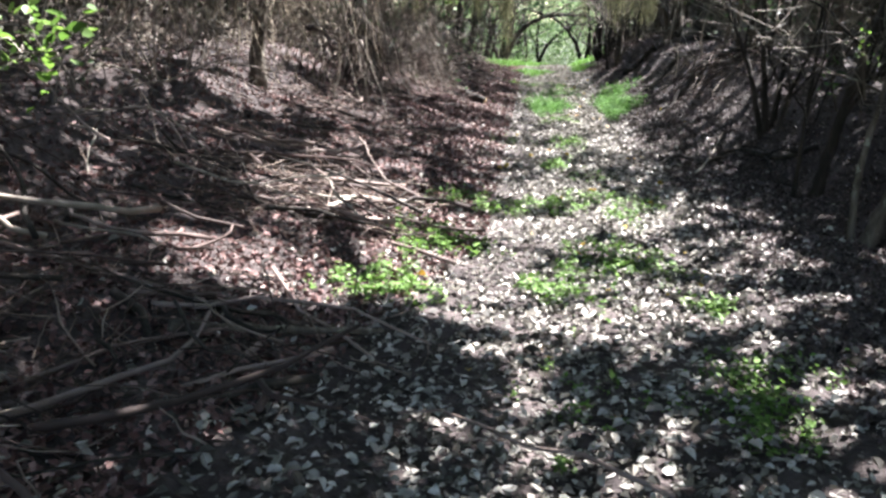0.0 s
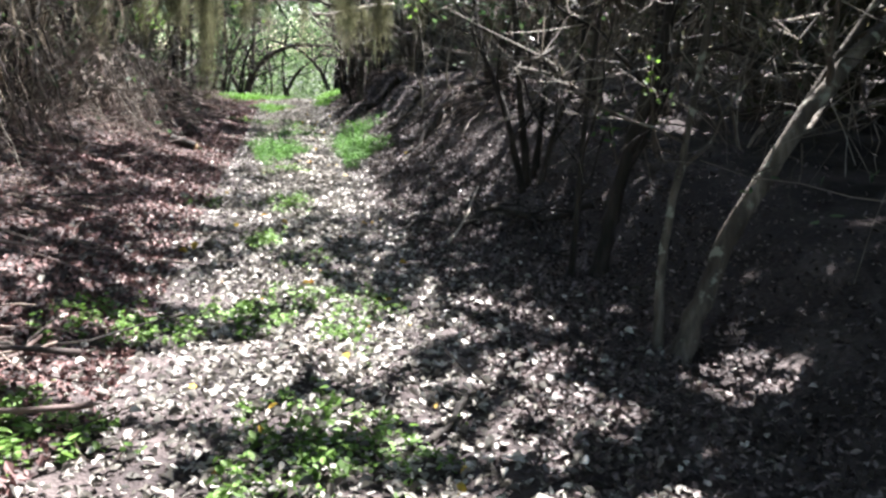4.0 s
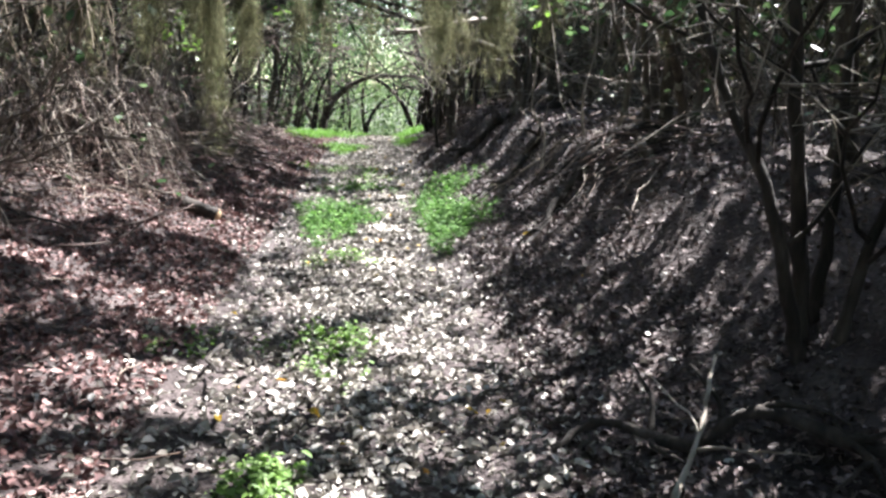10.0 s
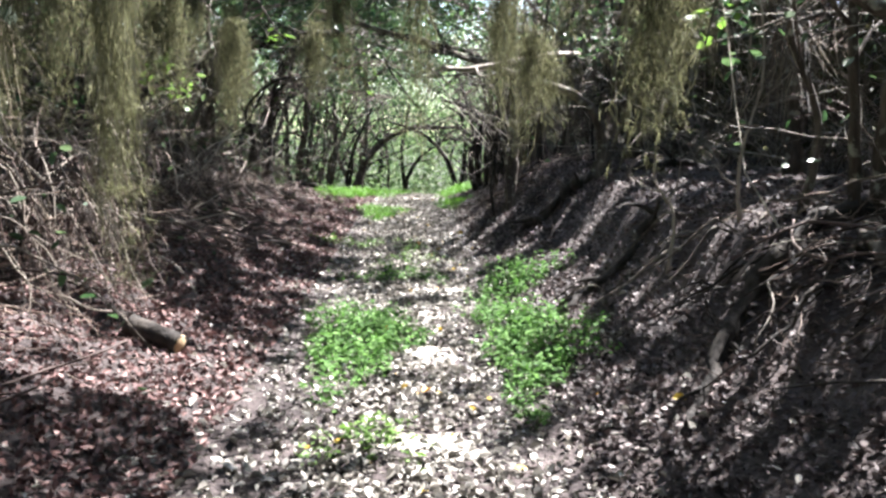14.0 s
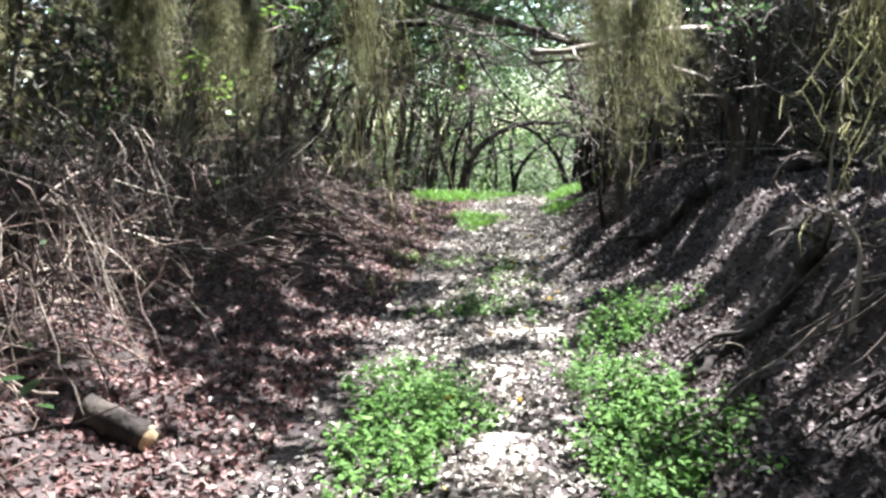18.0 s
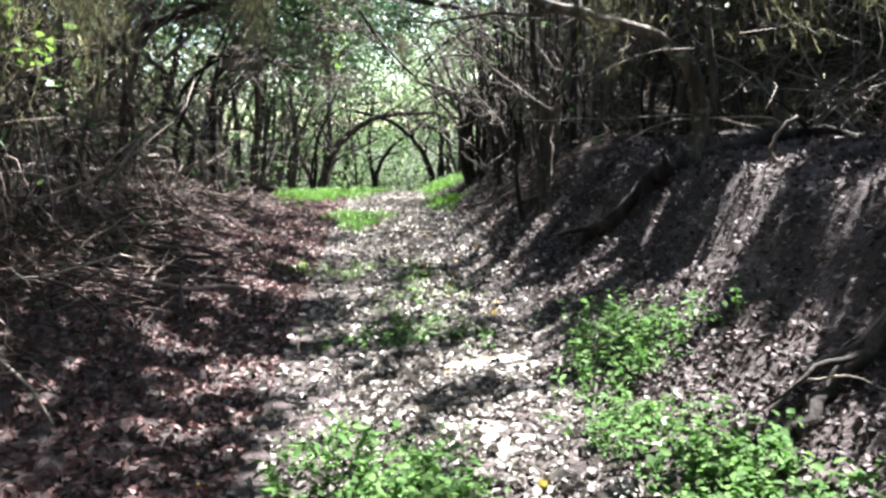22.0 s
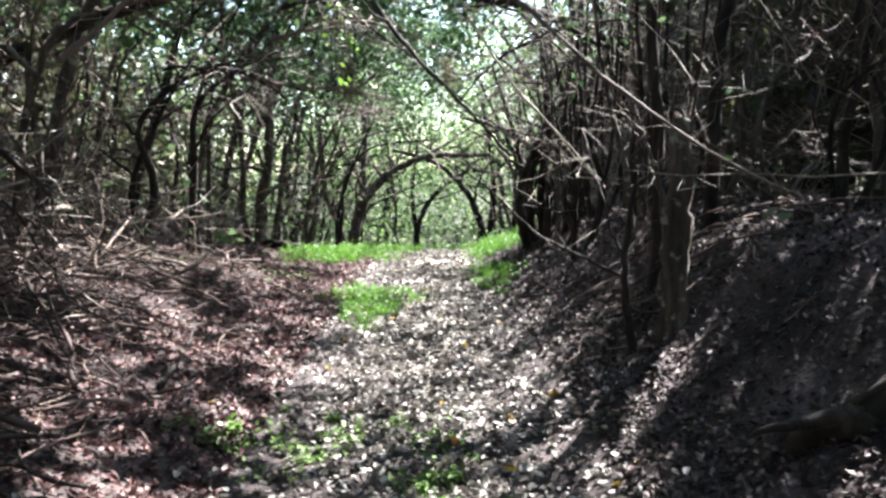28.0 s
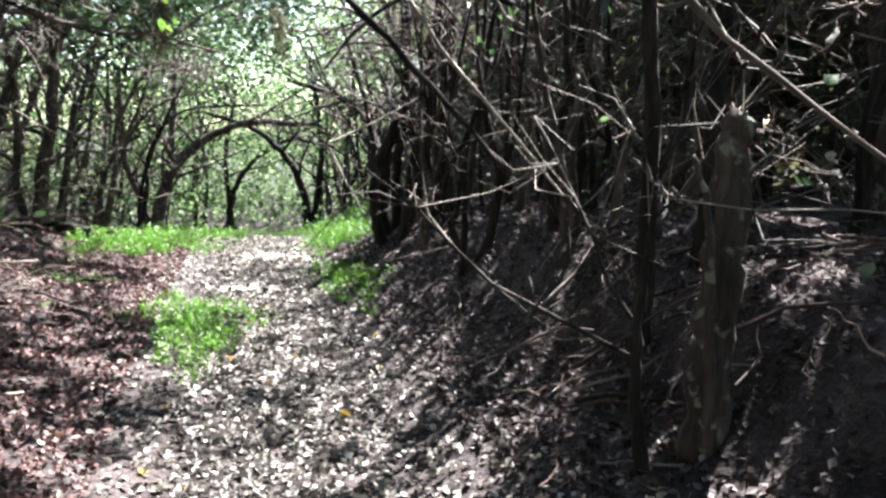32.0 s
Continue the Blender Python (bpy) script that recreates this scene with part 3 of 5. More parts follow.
tree("snag_companion", 17, [
    (up(1.74, 23.5, (-0.05, 0, 0.3), (-0.07, 0, 0.55), (-0.02, 0.05, 0.85), (0.02, 0.08, 1.1)), 0.03, 0.01),
    (up(2.08, 24.2, (0.0, 0, 0.5), (0.0, 0, 1.0), (-0.04, 0.05, 1.9), (0.0, 0.1, 3.6)), 0.05, 0.03),
    (up(2.5, 24.4, (0.02, 0, 0.7), (0.1, 0.05, 1.5), (0.5, 0.1, 2.4), (0.9, 0.2, 3.4)), 0.05, 0.03)],
    "dark slender stems growing behind the broken trunk", M_DARK, limbs=4, clumps=44, height=4.6, twigs=16)
tree("stem_cluster", 18, [
    (up(2.35, 31.1, (-0.1, 0, 0.6), (0.0, 0, 1.2), (0.4, 0, 1.8), (0.8, 0, 2.2)), 0.08, 0.04),
    (up(2.5, 31.2, (-0.02, 0, 0.8), (0.06, 0, 1.8), (0.1, 0.1, 3.6)), 0.07, 0.04),
    (up(2.7, 31.0, (0.08, 0, 0.8), (0.2, 0, 1.8), (0.2, 0.1, 3.4)), 0.06, 0.03),
    (up(2.85, 31.3, (0.05, 0, 0.9), (0.05, 0, 2.0), (0.3, 0.1, 3.4)), 0.09, 0.05),
    (up(3.05, 31.1, (0.0, 0, 0.9), (0.15, 0, 2.0), (0.6, 0.1, 3.0)), 0.06, 0.03),
    (up(2.6, 30.8, (0.03, 0, 0.7), (-0.1, 0, 1.5), (-0.2, 0.1, 2.8)), 0.05, 0.02),
    (up(2.2, 30.6, (-0.12, 0, 0.5), (-0.1, 0, 1.0), (0.15, 0, 1.6), (0.6, 0, 2.3)), 0.075, 0.03),
    (up(2.4, 30.4, (0.05, 0, 0.7), (0.2, 0, 1.5), (0.5, 0.1, 2.6)), 0.06, 0.025),
    (up(2.75, 30.2, (-0.05, 0, 0.8), (0.1, 0, 1.7), (0.1, 0.1, 3.2)), 0.09, 0.04),
    (up(2.3, 31.4, (-0.05, 0, 0.9), (-0.2, 0, 1.7), (-0.5, 0.1, 2.7)), 0.05, 0.02)],
    "dense cluster of dark stems at the path's edge", M_DARK, limbs=3, clumps=40, height=4.6, twigs=10)
tree("far_arching_tree", 19, [
    (up(-0.8, 39.6, (0.05, 0, 0.7), (0.3, 0, 1.5), (1.0, 0, 2.2), (2.0, 0, 2.6), (3.4, 0, 2.6)), 0.16, 0.05),
    (up(-0.7, 39.7, (0.0, 0, 0.8), (0.2, 0, 2.0), (0.3, 0, 4.0)), 0.12, 0.06),
    (up(-0.9, 39.6, (-0.2, 0, 0.9), (-0.5, 0, 1.8), (-0.6, 0, 3.6)), 0.1, 0.05)],
    "tree with arching limbs in the bright clearing", limbs=5, limb_len=2.2, clumps=36, height=5.0, twigs=10, category="tree")
tree("path_edge_tree", 20, [
    (up(-2.0, 33.4, (0.05, 0, 0.8), (0.2, 0, 1.8), (0.3, 0, 3.6)), 0.11, 0.06),
    (up(-2.2, 33.6, (-0.1, 0, 0.8), (-0.1, 0, 2.0), (-0.3, 0, 3.4)), 0.07, 0.03)],
    "grey twin-stemmed tree beside the grassy crest", limbs=5, clumps=44, height=4.8, twigs=14)
tree("slanting_tree", 21, [
    (up(-3.9, 32.5, (0.15, 0, 0.8), (0.5, 0, 1.8), (1.0, 0, 3.4)), 0.1, 0.05)],
    "dark tree slanting towards the path", M_DARK, limbs=6, clumps=44, height=4.6, twigs=14)

tree("arching_tree", 22, [
    ([(-4.9, 27.0, 0.75), (-4.5, 27.0, 1.5), (-3.9, 27.0, 2.2), (-2.4, 27.1, 2.9), (-1.2, 27.1, 3.2), (0.26, 27.1, 3.25), (1.5, 27.0, 3.0), (2.4, 27.0, 2.6)], 0.095, 0.03)],
    "dark tree whose long trunk arches high over the path", M_DARK, limbs=9, limb_len=1.1, low=0.3, twigs=16)

# Slender stems along the bank, and saplings that arch over the grassy end of the path.
rng = np.random.default_rng(78)
for n, (x, y) in enumerate([(2.35, 25.4), (2.6, 26.3), (2.3, 27.2), (2.75, 27.6), (2.45, 28.3), (2.9, 28.9), (2.35, 29.3), (2.7, 29.8), (3.1, 26.9), (3.2, 25.6), (3.4, 24.3), (3.3, 28.2)]):
    stems = []
    for k in range(3):
        w = rng.normal(0, 0.14, 6)
        stems.append((up(x + w[0], y + w[1], (w[2], 0, 0.6), (w[3] * 1.4, w[4], 1.4), (w[3] * 2.5, w[5], 2.4 + 0.5 * k)), rng.uniform(0.02, 0.05), 0.012))
    tree("slender_tree", 230 + n, stems, "clump of dark slender stems on top of the bank", M_DARK if n % 3 else M_BARK, limbs=2, limb_len=0.9, low=0.3, twigs=7, group="slender bank trees")
for n, (off, y, reach, tall) in enumerate([(-2.3, 34.5, 2.6, 2.7), (-1.9, 36.5, 2.4, 2.5), (-2.6, 38.0, 3.4, 2.9), (-1.7, 40.5, 2.6, 2.2), (-3.0, 35.4, 3.0, 3.4), (2.4, 36.0, -2.0, 2.8), (2.2, 38.5, -2.4, 2.4),
                                           (2.9, 40.0, -2.8, 3.0), (-2.2, 42.0, 3.0, 2.4), (1.9, 42.5, -1.8, 2.0), (-3.4, 31.5, 2.8, 3.2), (-3.0, 29.6, 2.2, 2.9), (-3.4, 26.0, 2.0, 2.6), (-3.2, 28.4, 2.4, 2.3)]):
    x = float(middle(y)) + off
    w = rng.normal(0, 0.12, 6)
    stems = [(up(x, y, (reach * 0.05 + w[0], 0, tall * 0.35), (reach * 0.12 + w[5], w[1], tall * 0.66), (reach * 0.34, w[2], tall * (0.86 + w[0])), (reach * (0.62 + 2 * w[4]), w[3], tall * (1.0 + w[5]))), 0.055, 0.012),
             (up(x + 0.1, y + 0.1, (w[5], 0, tall * 0.35), (reach * 0.1 + w[1], 0, tall * 0.75), (reach * 0.35, w[2], tall * 1.2)), 0.05, 0.014)]
    tree("arching_sapling", 260 + n, stems, "thin grey tree arching over the end of the path", M_DARK if n % 2 else M_BARK, limbs=5, limb_len=1.2, low=0.35, twigs=9, clumps=14, height=tall + 0.5, crown=1.5, leaf=0.1, per=40, over=(reach * 0.4, 0), group="arching saplings")

# The other trees of the wood, on both banks and behind.
rng = np.random.default_rng(77)
spots = []
for n in range(900):
    x, y = rng.uniform(-10, 11), rng.uniform(-3, 52)
    off = x - float(middle(y))
    near = 2.6 if off > 0 else 2.9
    if y > 35:
        near = 1.2 if y > 41 else 1.9
    if abs(off) < near or any((x - a) ** 2 + (y - b) ** 2 < 2.0**2 for a, b in spots):
        continue
    spots.append((x, y))
for n, (x, y) in enumerate(spots[:92]):
    off = x - float(middle(y))
    lean = -0.35 * np.sign(off) * rng.uniform(0, 1.4)
    stems = []
    for k in range(int(rng.integers(1, 4))):
        a, b = x + rng.normal(0, 0.18) * (k > 0), y + rng.normal(0, 0.18) * (k > 0)
        w = rng.normal(0, 0.18, 4)
        r = rng.uniform(0.03, 0.085)
        stems.append((up(a, b, (w[0] * 0.5, w[1] * 0.5, 0.7), (lean * 0.4 + w[1], w[2], 1.7), (lean + w[2] * 2, w[3], 3.4 + rng.uniform(0, 1))), r, r * 0.45))
    far = y > 38
    tree("woodland_tree", 200 + n, stems, "grey crooked woodland tree on the leafy bank" if not far else "tree with thin trunk in the bright far wood",
         M_DARK if rng.uniform() < 0.4 else M_BARK, limbs=3 if abs(off) > 5 or far else 4, clumps=7 if far else 50, height=3.0 + 1.8 * rng.uniform() if far else 4.6, crown=2.2 if far else 2.6,
         over=(-np.sign(off) * 0.8, 0), twigs=6, group="woodland trees", leaf=0.13, per=46)

# Trees that lean in and close the roof over the path.
# Those behind the start stay out of view, added to shade the first steps.
for n, y in enumerate(np.arange(-6.3, 34, 2.6)):
    side = -1 if n % 2 else 1
    x = float(middle(y)) + side * rng.uniform(3.3, 3.9)
    tree("overhanging_tree", 400 + n, [(up(x, y, (-side * 0.1, 0, 1.0), (-side * 0.5, 0.1, 2.4), (-side * 1.6, 0.2, 3.9), (-side * 2.6, 0.2, 4.8)), 0.09, 0.035)],
         "grey tree leaning over the path with a leafy crown added for shade", limbs=6, limb_len=2.2, low=0.5, clumps=190, height=5.4, crown=3.0, leaf=0.105, per=84, lump=0.6, over=(-side * 1.8, 0.2), twigs=8, group="trees that roof the path")


# Extra trees added mostly on the near right, their crowns placed to darken the bank.
for n, (x, y) in enumerate([(4.6, 4.6), (4.2, 7.4), (3.9, 1.8), (4.4, 9.6), (5.2, 10.2), (4.9, 13.2), (6.6, 8.2), (5.2, 22.4), (4.9, 25.4)]):
    tree("overhanging_tree", 440 + n, [(up(x, y, (-0.1, 0, 1.0), (-0.4, 0.1, 2.4), (-1.0, 0.2, 3.9), (-1.6, 0.2, 4.8)), 0.09, 0.035)],
         "grey tree leaning over the path with a leafy crown added for shade", limbs=5, limb_len=2.0, low=0.5, clumps=220 if y < 15 else 150, height=5.0, crown=2.4, leaf=0.13, per=60, over=(-0.8, 0.2), twigs=8, group="trees that roof the path")

for n, (x, y) in enumerate([(-3.2, 36.0), (4.4, 36.5), (-3.6, 39.5), (5.0, 40.5), (-4.0, 44.0), (4.6, 45.0)]):
    side = 1 if x > 0 else -1
    tree("overhanging_tree", 450 + n, [(up(x, y, (-side * 0.1, 0, 1.0), (-side * 0.4, 0.1, 2.4), (-side * 1.2, 0.2, 4.2), (-side * 2.0, 0.2, 5.4)), 0.1, 0.035)],
         "grey tree leaning over the grassy end of the path", limbs=6, limb_len=2.2, low=0.5, clumps=120, height=5.6, crown=2.6, leaf=0.17, over=(-side * 1.4, 0.2), twigs=10, group="trees that roof the path")

# A second row behind, which closes the wood on both sides.
for n, y in enumerate(np.arange(-1.5, 38, 3.1)):
    for side in (-1, 1):
        x = float(middle(y)) + side * rng.uniform(5.6, 6.8)
        tree("woodland_tree", 500 + 2 * n + (side > 0), [(up(x, y, (-side * 0.1, 0.1, 1.2), (-side * 0.3, 0.1, 2.6), (-side * 0.9, 0.2, 4.4)), 0.08, 0.035), (up(x + 0.2, y + 0.15, (0.1, 0.1, 1.0), (0.3, 0.2, 2.4), (0.2, 0.3, 3.8)), 0.05, 0.02)],
             "grey leafy woodland tree behind the bank", M_DARK if n % 2 else M_BARK, limbs=4, limb_len=2.0, low=0.3, clumps=90, height=4.6, crown=2.9, leaf=0.18, twigs=5, per=30, group="woodland trees", lump=0.55)
for n, (x, y, s) in enumerate([(2.6, 41.5, -1), (-2.6, 42.5, 1), (4.2, 38.5, -1), (0.9, 47.0, 1)]):
    tree("far_arching_tree", 560 + n, [(up(x, y, (0.05 * s, 0, 0.8), (0.4 * s, 0, 1.7), (1.2 * s, 0, 2.5), (2.4 * s, 0, 2.9)), 0.12, 0.04), (up(x + 0.1, y, (-0.1 * s, 0, 0.9), (-0.2 * s, 0, 2.2), (0.1 * s, 0, 4.2)), 0.1, 0.05)],
         "dark tree with arching limbs in the bright far wood", M_DARK, limbs=5, limb_len=2.2, clumps=20, height=4.8, twigs=8)


# ---- shrubs and brush ----
def shrub(name, seed, stems, length, label, arch=0.16, out=0.9, twig=None, leafy=0, mat_stem=None, group=""):
    """A shrub of many thin arching stems with fine twigs."""
    rng = np.random.default_rng(seed)
    root = thing(name, (0, 0, -50), label, "shrub", group)
    fine = Heap()
    tips = []
    for _ in range(stems):
        a = rng.uniform(0, 2 * np.pi)
        way = np.array([math.cos(a) * out, math.sin(a) * out, rng.uniform(0.6, 1.4)])
        start = np.array([math.cos(a), math.sin(a), 0]) * rng.uniform(0, 0.22) + [0, 0, -0.08]
        line = wander(rng, start, way, length * rng.uniform(0.6, 1.2), 9, 0.21, -arch)
        r = rng.uniform(0.005, 0.015) * np.linspace(1, 0.3, 10)
        part("stem", mesh_of("stem", *tube(line, r, 4), mat_stem or M_STICK), root)
        twig_heap(rng, fine, line, 6, 0.5, 0.005, 0.3)
        tips.append(line[5:])
    part("twig_tangle", fine.mesh("twigs", twig or M_TWIG), root, "fine bare twigs", "stuff")
    if leafy:
        t = np.concatenate(tips)
        c = t[rng.integers(0, len(t), leafy)] + rng.normal(0, 0.12, (leafy, 3))
        part("foliage", mesh_of("leaves", *leaves(rng, c, 0.06, 0.2), M_LEAF), root, "small dark green leaves", "stuff")
    return root


kinds_r = [shrub("bare_shrub", 600 + n, 8, 1.6 + 0.2 * n, "bare grey shrub with crooked stems on the bank", 0.10, 0.6, leafy=(0, 0, 50, 0)[n], group="bank shrubs") for n in range(4)]
kinds_l = [shrub("dead_brush", 620 + n, 10, 1.3 + 0.2 * n, "tangle of dead reddish arching brush on the bank", (0.10, 0.14, 0.2, 0.26)[n], 0.9, M_REDTWIG, (0, 0, 60, 0)[n], group="dead brush") for n in range(4)]


def scatter(kinds, seed, count, where, gap, group_scale=(0.8, 1.25)):
    rng = np.random.default_rng(seed)
    put = []
    for _ in range(count * 12):
        if len(put) >= count:
            break
        x, y = where(rng)
        if any((x - a) ** 2 + (y - b) ** 2 < gap**2 for a, b in put):
            continue
        put.append((x, y))
        k = kinds[int(rng.integers(len(kinds)))]
        s = rng.uniform(*group_scale)
        m = pose(x, y, float(land(x, y)), rng.normal(0, 6), rng.normal(0, 6), rng.uniform(0, 360))
        c = copy_thing(k, m)
        c.scale = (s, s, s)


def right_side(rng):
    y = rng.uniform(1, 42)
    return float(middle(y)) + np.interp(y, [0, 12, 15], [3.3, 3.2, 3.15]) + abs(rng.normal(0, 2.2)), y


def left_side(rng):
    y = rng.uniform(2, 42)
    return float(middle(y)) - np.interp(y, [0, 13, 16, 26, 30], [3.9, 3.7, 2.7, 2.7, 3.4]) - abs(rng.normal(0, 1.8)), y


scatter(kinds_r, 1, 86, right_side, 0.55)
scatter(kinds_l, 2, 85, left_side, 0.6)
scatter(kinds_r, 3, 22, left_side, 0.9, (1.0, 1.5))
for n, (x, y, s) in enumerate([(-1.9, 18.3, 0.85), (-2.2, 19.2, 0.95), (-2.1, 20.2, 0.9), (-2.3, 17.4, 0.9), (-2.0, 21.2, 0.8), (-2.5, 15.2, 0.9), (-2.7, 16.2, 1.0), (-2.6, 22.4, 1.0), (-2.8, 14.2, 0.9), (-3.2, 24.5, 1.0)]):
    c = copy_thing(kinds_l[n % 4], pose(x, y, float(land(x, y)), 0, 0, 77 * n))
    c.scale = (s, s, s)
for k in kinds_r + kinds_l:
    for c in list(k.children_recursive):
        bpy.data.objects.remove(c)
    bpy.data.objects.remove(k)


def brush_pile(seed, x, y, rx, ry, count, label, length=(0.5, 1.7), fine=420, thick=(0.005, 0.013)):
    """Crossed dead sticks lying on the slope."""
    rng = np.random.default_rng(seed)
    foot = np.array(g(x, y, 0))
    root = thing("brush_pile", foot, label, "brush pile", "brush piles")
    small = Heap()
    for n in range(count + fine):
        px, py = x + rng.normal(0, rx * 0.5), y + rng.normal(0, ry * 0.5)
        big = n < count
        a = rng.uniform(0, 2 * np.pi)
        ln = rng.uniform(*length) * (1 if big else 0.5)
        pts = wander(rng, (0, 0, 0), (math.cos(a), math.sin(a), 0), ln, 6, 0.26)
        pts[:, 2] *= 0.4
        pts[:, 0] += px - pts[3, 0]
        pts[:, 1] += py - pts[3, 1]
        pts[:, 2] = land(pts[:, 0], pts[:, 1]) * 0.65 + float(land(px, py)) * 0.35 + pts[:, 2] + rng.uniform(0.0, 0.16)
        r = (rng.uniform(*thick) if big else rng.uniform(0.003, 0.006)) * np.linspace(1, 0.45, 7)
        v, f = tube(pts - foot, r, 6 if big else 3, 0.1 if big else 0, rng)
        if big:
            part("stick", mesh_of("stick", v, f, (M_STICK if n % 6 == 0 else M_REDSTICK) if n % 4 else M_DARK), root)
        else:
            small.add(v, f)
    part("twig_tangle", small.mesh("twigs", M_REDTWIG), root, "thin broken twigs", "stuff")


brush_pile(31, -2.1, 8.6, 1.0, 1.3, 70, "heap of bleached dead sticks beside the path", fine=300, thick=(0.006, 0.019))
brush_pile(32, -2.6, 5.6, 1.4, 1.6, 70, "heap of dark broken sticks on the slope", fine=260, thick=(0.007, 0.022))
brush_pile(33, -2.4, 12.0, 1.2, 2.0, 50, "scatter of reddish twigs on the slope", (0.3, 1.0))
brush_pile(34, -2.5, 16.6, 1.0, 2.2, 55, "heap of reddish sticks below the brush", (0.4, 1.3))
brush_pile(35, -2.2, 20.6, 1.2, 2.0, 55, "heap of arching bleached sticks at the bank's foot", (0.5, 1.6))
brush_pile(36, -2.2, 25.0, 1.2, 2.4, 75, "layer of grey sticks on the low bank", (0.5, 1.6), thick=(0.006, 0.02))
brush_pile(39, -1.9, 22.2, 0.9, 1.6, 60, "layer of grey sticks on the slope", (0.5, 1.5), thick=(0.006, 0.022))
brush_pile(40, -2.0, 27.8, 1.0, 1.6, 60, "layer of grey sticks on the slope", (0.5, 1.5), thick=(0.006, 0.02))
brush_pile(37, 2.3, 24.6, 0.9, 1.8, 30, "thin sticks scattered on the dark bank", (0.3, 1.0), 260)
brush_pile(38, 2.5, 15.6, 0.6, 1.3, 26, "thin sticks scattered on the dark bank", (0.3, 0.9), 200)


def bent_brush(seed, x, y, count, label, wide=0.8):
    """Long dead stems that spring from the bank and bend down over its foot."""
    rng = np.random.default_rng(seed)
    foot = np.array(g(x, y, 0))
    root = thing("dead_brush", foot, label, "shrub", "dead brush")
    fine = Heap()
    for n in range(count):
        sx, sy = x + rng.normal(0, 0.25), y + rng.normal(0, wide * 0.5)
        reach, along = rng.uniform(0.45, 1.0), rng.normal(0, 0.5)
        rise = rng.uniform(0.35, 1.0)
        a = np.array(g(sx, sy))
        e = np.array(g(sx + reach, sy + along, 0.03))
        knots = [a, a + [reach * 0.22, along * 0.2, rise * 0.8], a + [reach * 0.52, along * 0.5, rise], a * 0.2 + e * 0.8 + [0, 0, rise * 0.55], e]
        line = smooth_line(np.array(knots) - foot, 4)
        line[1:-1] += rng.normal(0, 0.018, (len(line) - 2, 3))
        r = rng.uniform(0.005, 0.012)
        part("stem", mesh_of("stem", *tube(line, r * np.linspace(1, 0.35, len(line)), 5, 0.12, rng), (M_DARK, M_STICK, M_REDSTICK, M_STICK)[n % 4]), root)
        twig_heap(rng, fine, line, 4, 0.45, 0.004, 0.25)
    part("twig_tangle", fine.mesh("twigs", M_REDTWIG), root, "fine dead twigs", "stuff")


for n, (x, y, count) in enumerate([(-3.0, 17.2, 16), (-2.7, 16.6, 26), (-2.6, 17.7, 26), (-2.6, 18.9, 22), (-2.7, 20.2, 22), (-2.9, 14.6, 20), (-3.0, 13.0, 18), (-2.7, 22.0, 18), (-2.8, 24.0, 18)]):
    bent_brush(640 + n, x, y, count, "arching bleached dead brush bending over the slope")


def branch(name, knots, r0, r1, label, material, category="branch", forks=0, seed=1):
    """A fallen branch or a bare root, with stubs."""
    rng = np.random.default_rng(seed)
    foot = np.array(knots[0], float)
    line = smooth_line(np.array(knots, float) - foot, 5)
    line[1:-1] += rng.normal(0, r0 * (0.4 if r0 > 0.035 else 0.2), (len(line) - 2, 3))
    r = np.linspace(r0, r1, len(line)) * rng.uniform(0.75, 1.25, len(line))
    root = thing(name, foot, label, category)
    part("main_stem", mesh_of("stem", *tube(line, r, 9, 0.22, rng), material), root)
    for pts, rr in limb_set(rng, line, r * 1.3, forks, 0.15, 0.45, -0.02):
        part("fork", mesh_of("fork", *tube(pts, rr, 5, 0.1, rng), material), root)


def on(x, y, dz=0.0):
    return (x, y, float(land(x, y)) + dz)


branch("fallen_branch", [on(1.0, 11.95, 0.02), on(1.22, 12.02, 0.1), on(1.5, 11.8, 0.06), on(1.75, 11.76, 0.15), on(2.1, 11.45, 0.06), on(2.4, 11.2, 0.1)], 0.018, 0.032, "dark fallen branch lying at the foot of the bank", M_DARK, forks=7, seed=3)
branch("fallen_branch", [on(1.3, 11.45, 0.01), on(1.5, 11.72, 0.13), on(1.58, 11.85, 0.22), on(1.68, 12.02, 0.3)], 0.014, 0.007, "pale forked dead branch propped on another", M_STICK, forks=3, seed=19)
branch("fallen_branch", [on(1.9, 11.9, 0.02), on(2.0, 11.5, 0.1), on(1.95, 11.0, 0.05), on(2.1, 10.7, 0.02)], 0.02, 0.01, "dark crooked branch on the bank's foot", M_DARK, forks=4, seed=20)
branch("fallen_branch", [on(0.42, 8.0, 0.015), on(0.6, 8.15, 0.03), on(0.75, 8.42, 0.03), on(0.95, 8.55, 0.02)], 0.016, 0.01, "dark crooked branch lying on the leaf litter", M_DARK, forks=1, seed=4)
branch("fallen_branch", [on(-2.0, 5.8, 0.1), on(-1.6, 6.15, 0.08), on(-1.22, 6.45, 0.04)], 0.022, 0.014, "dead brown branch reaching onto the path", M_BARK, forks=1, seed=5)
branch("tree_root", [on(3.1, 16.4, 0.0), on(2.65, 16.2, 0.04), on(2.2, 16.0, 0.03), on(1.85, 15.7, 0.02), on(1.6, 15.3, 0.0)], 0.06, 0.022, "dark exposed root running down the bank", M_DARK, "root", 3, 6)
branch("tree_root", [on(2.9, 16.2, 0.0), on(2.6, 15.7, 0.05), on(2.5, 15.1, 0.04), on(2.3, 14.6, 0.0)], 0.045, 0.02, "grey exposed root on the bank", M_BARK, "root", 2, 7)
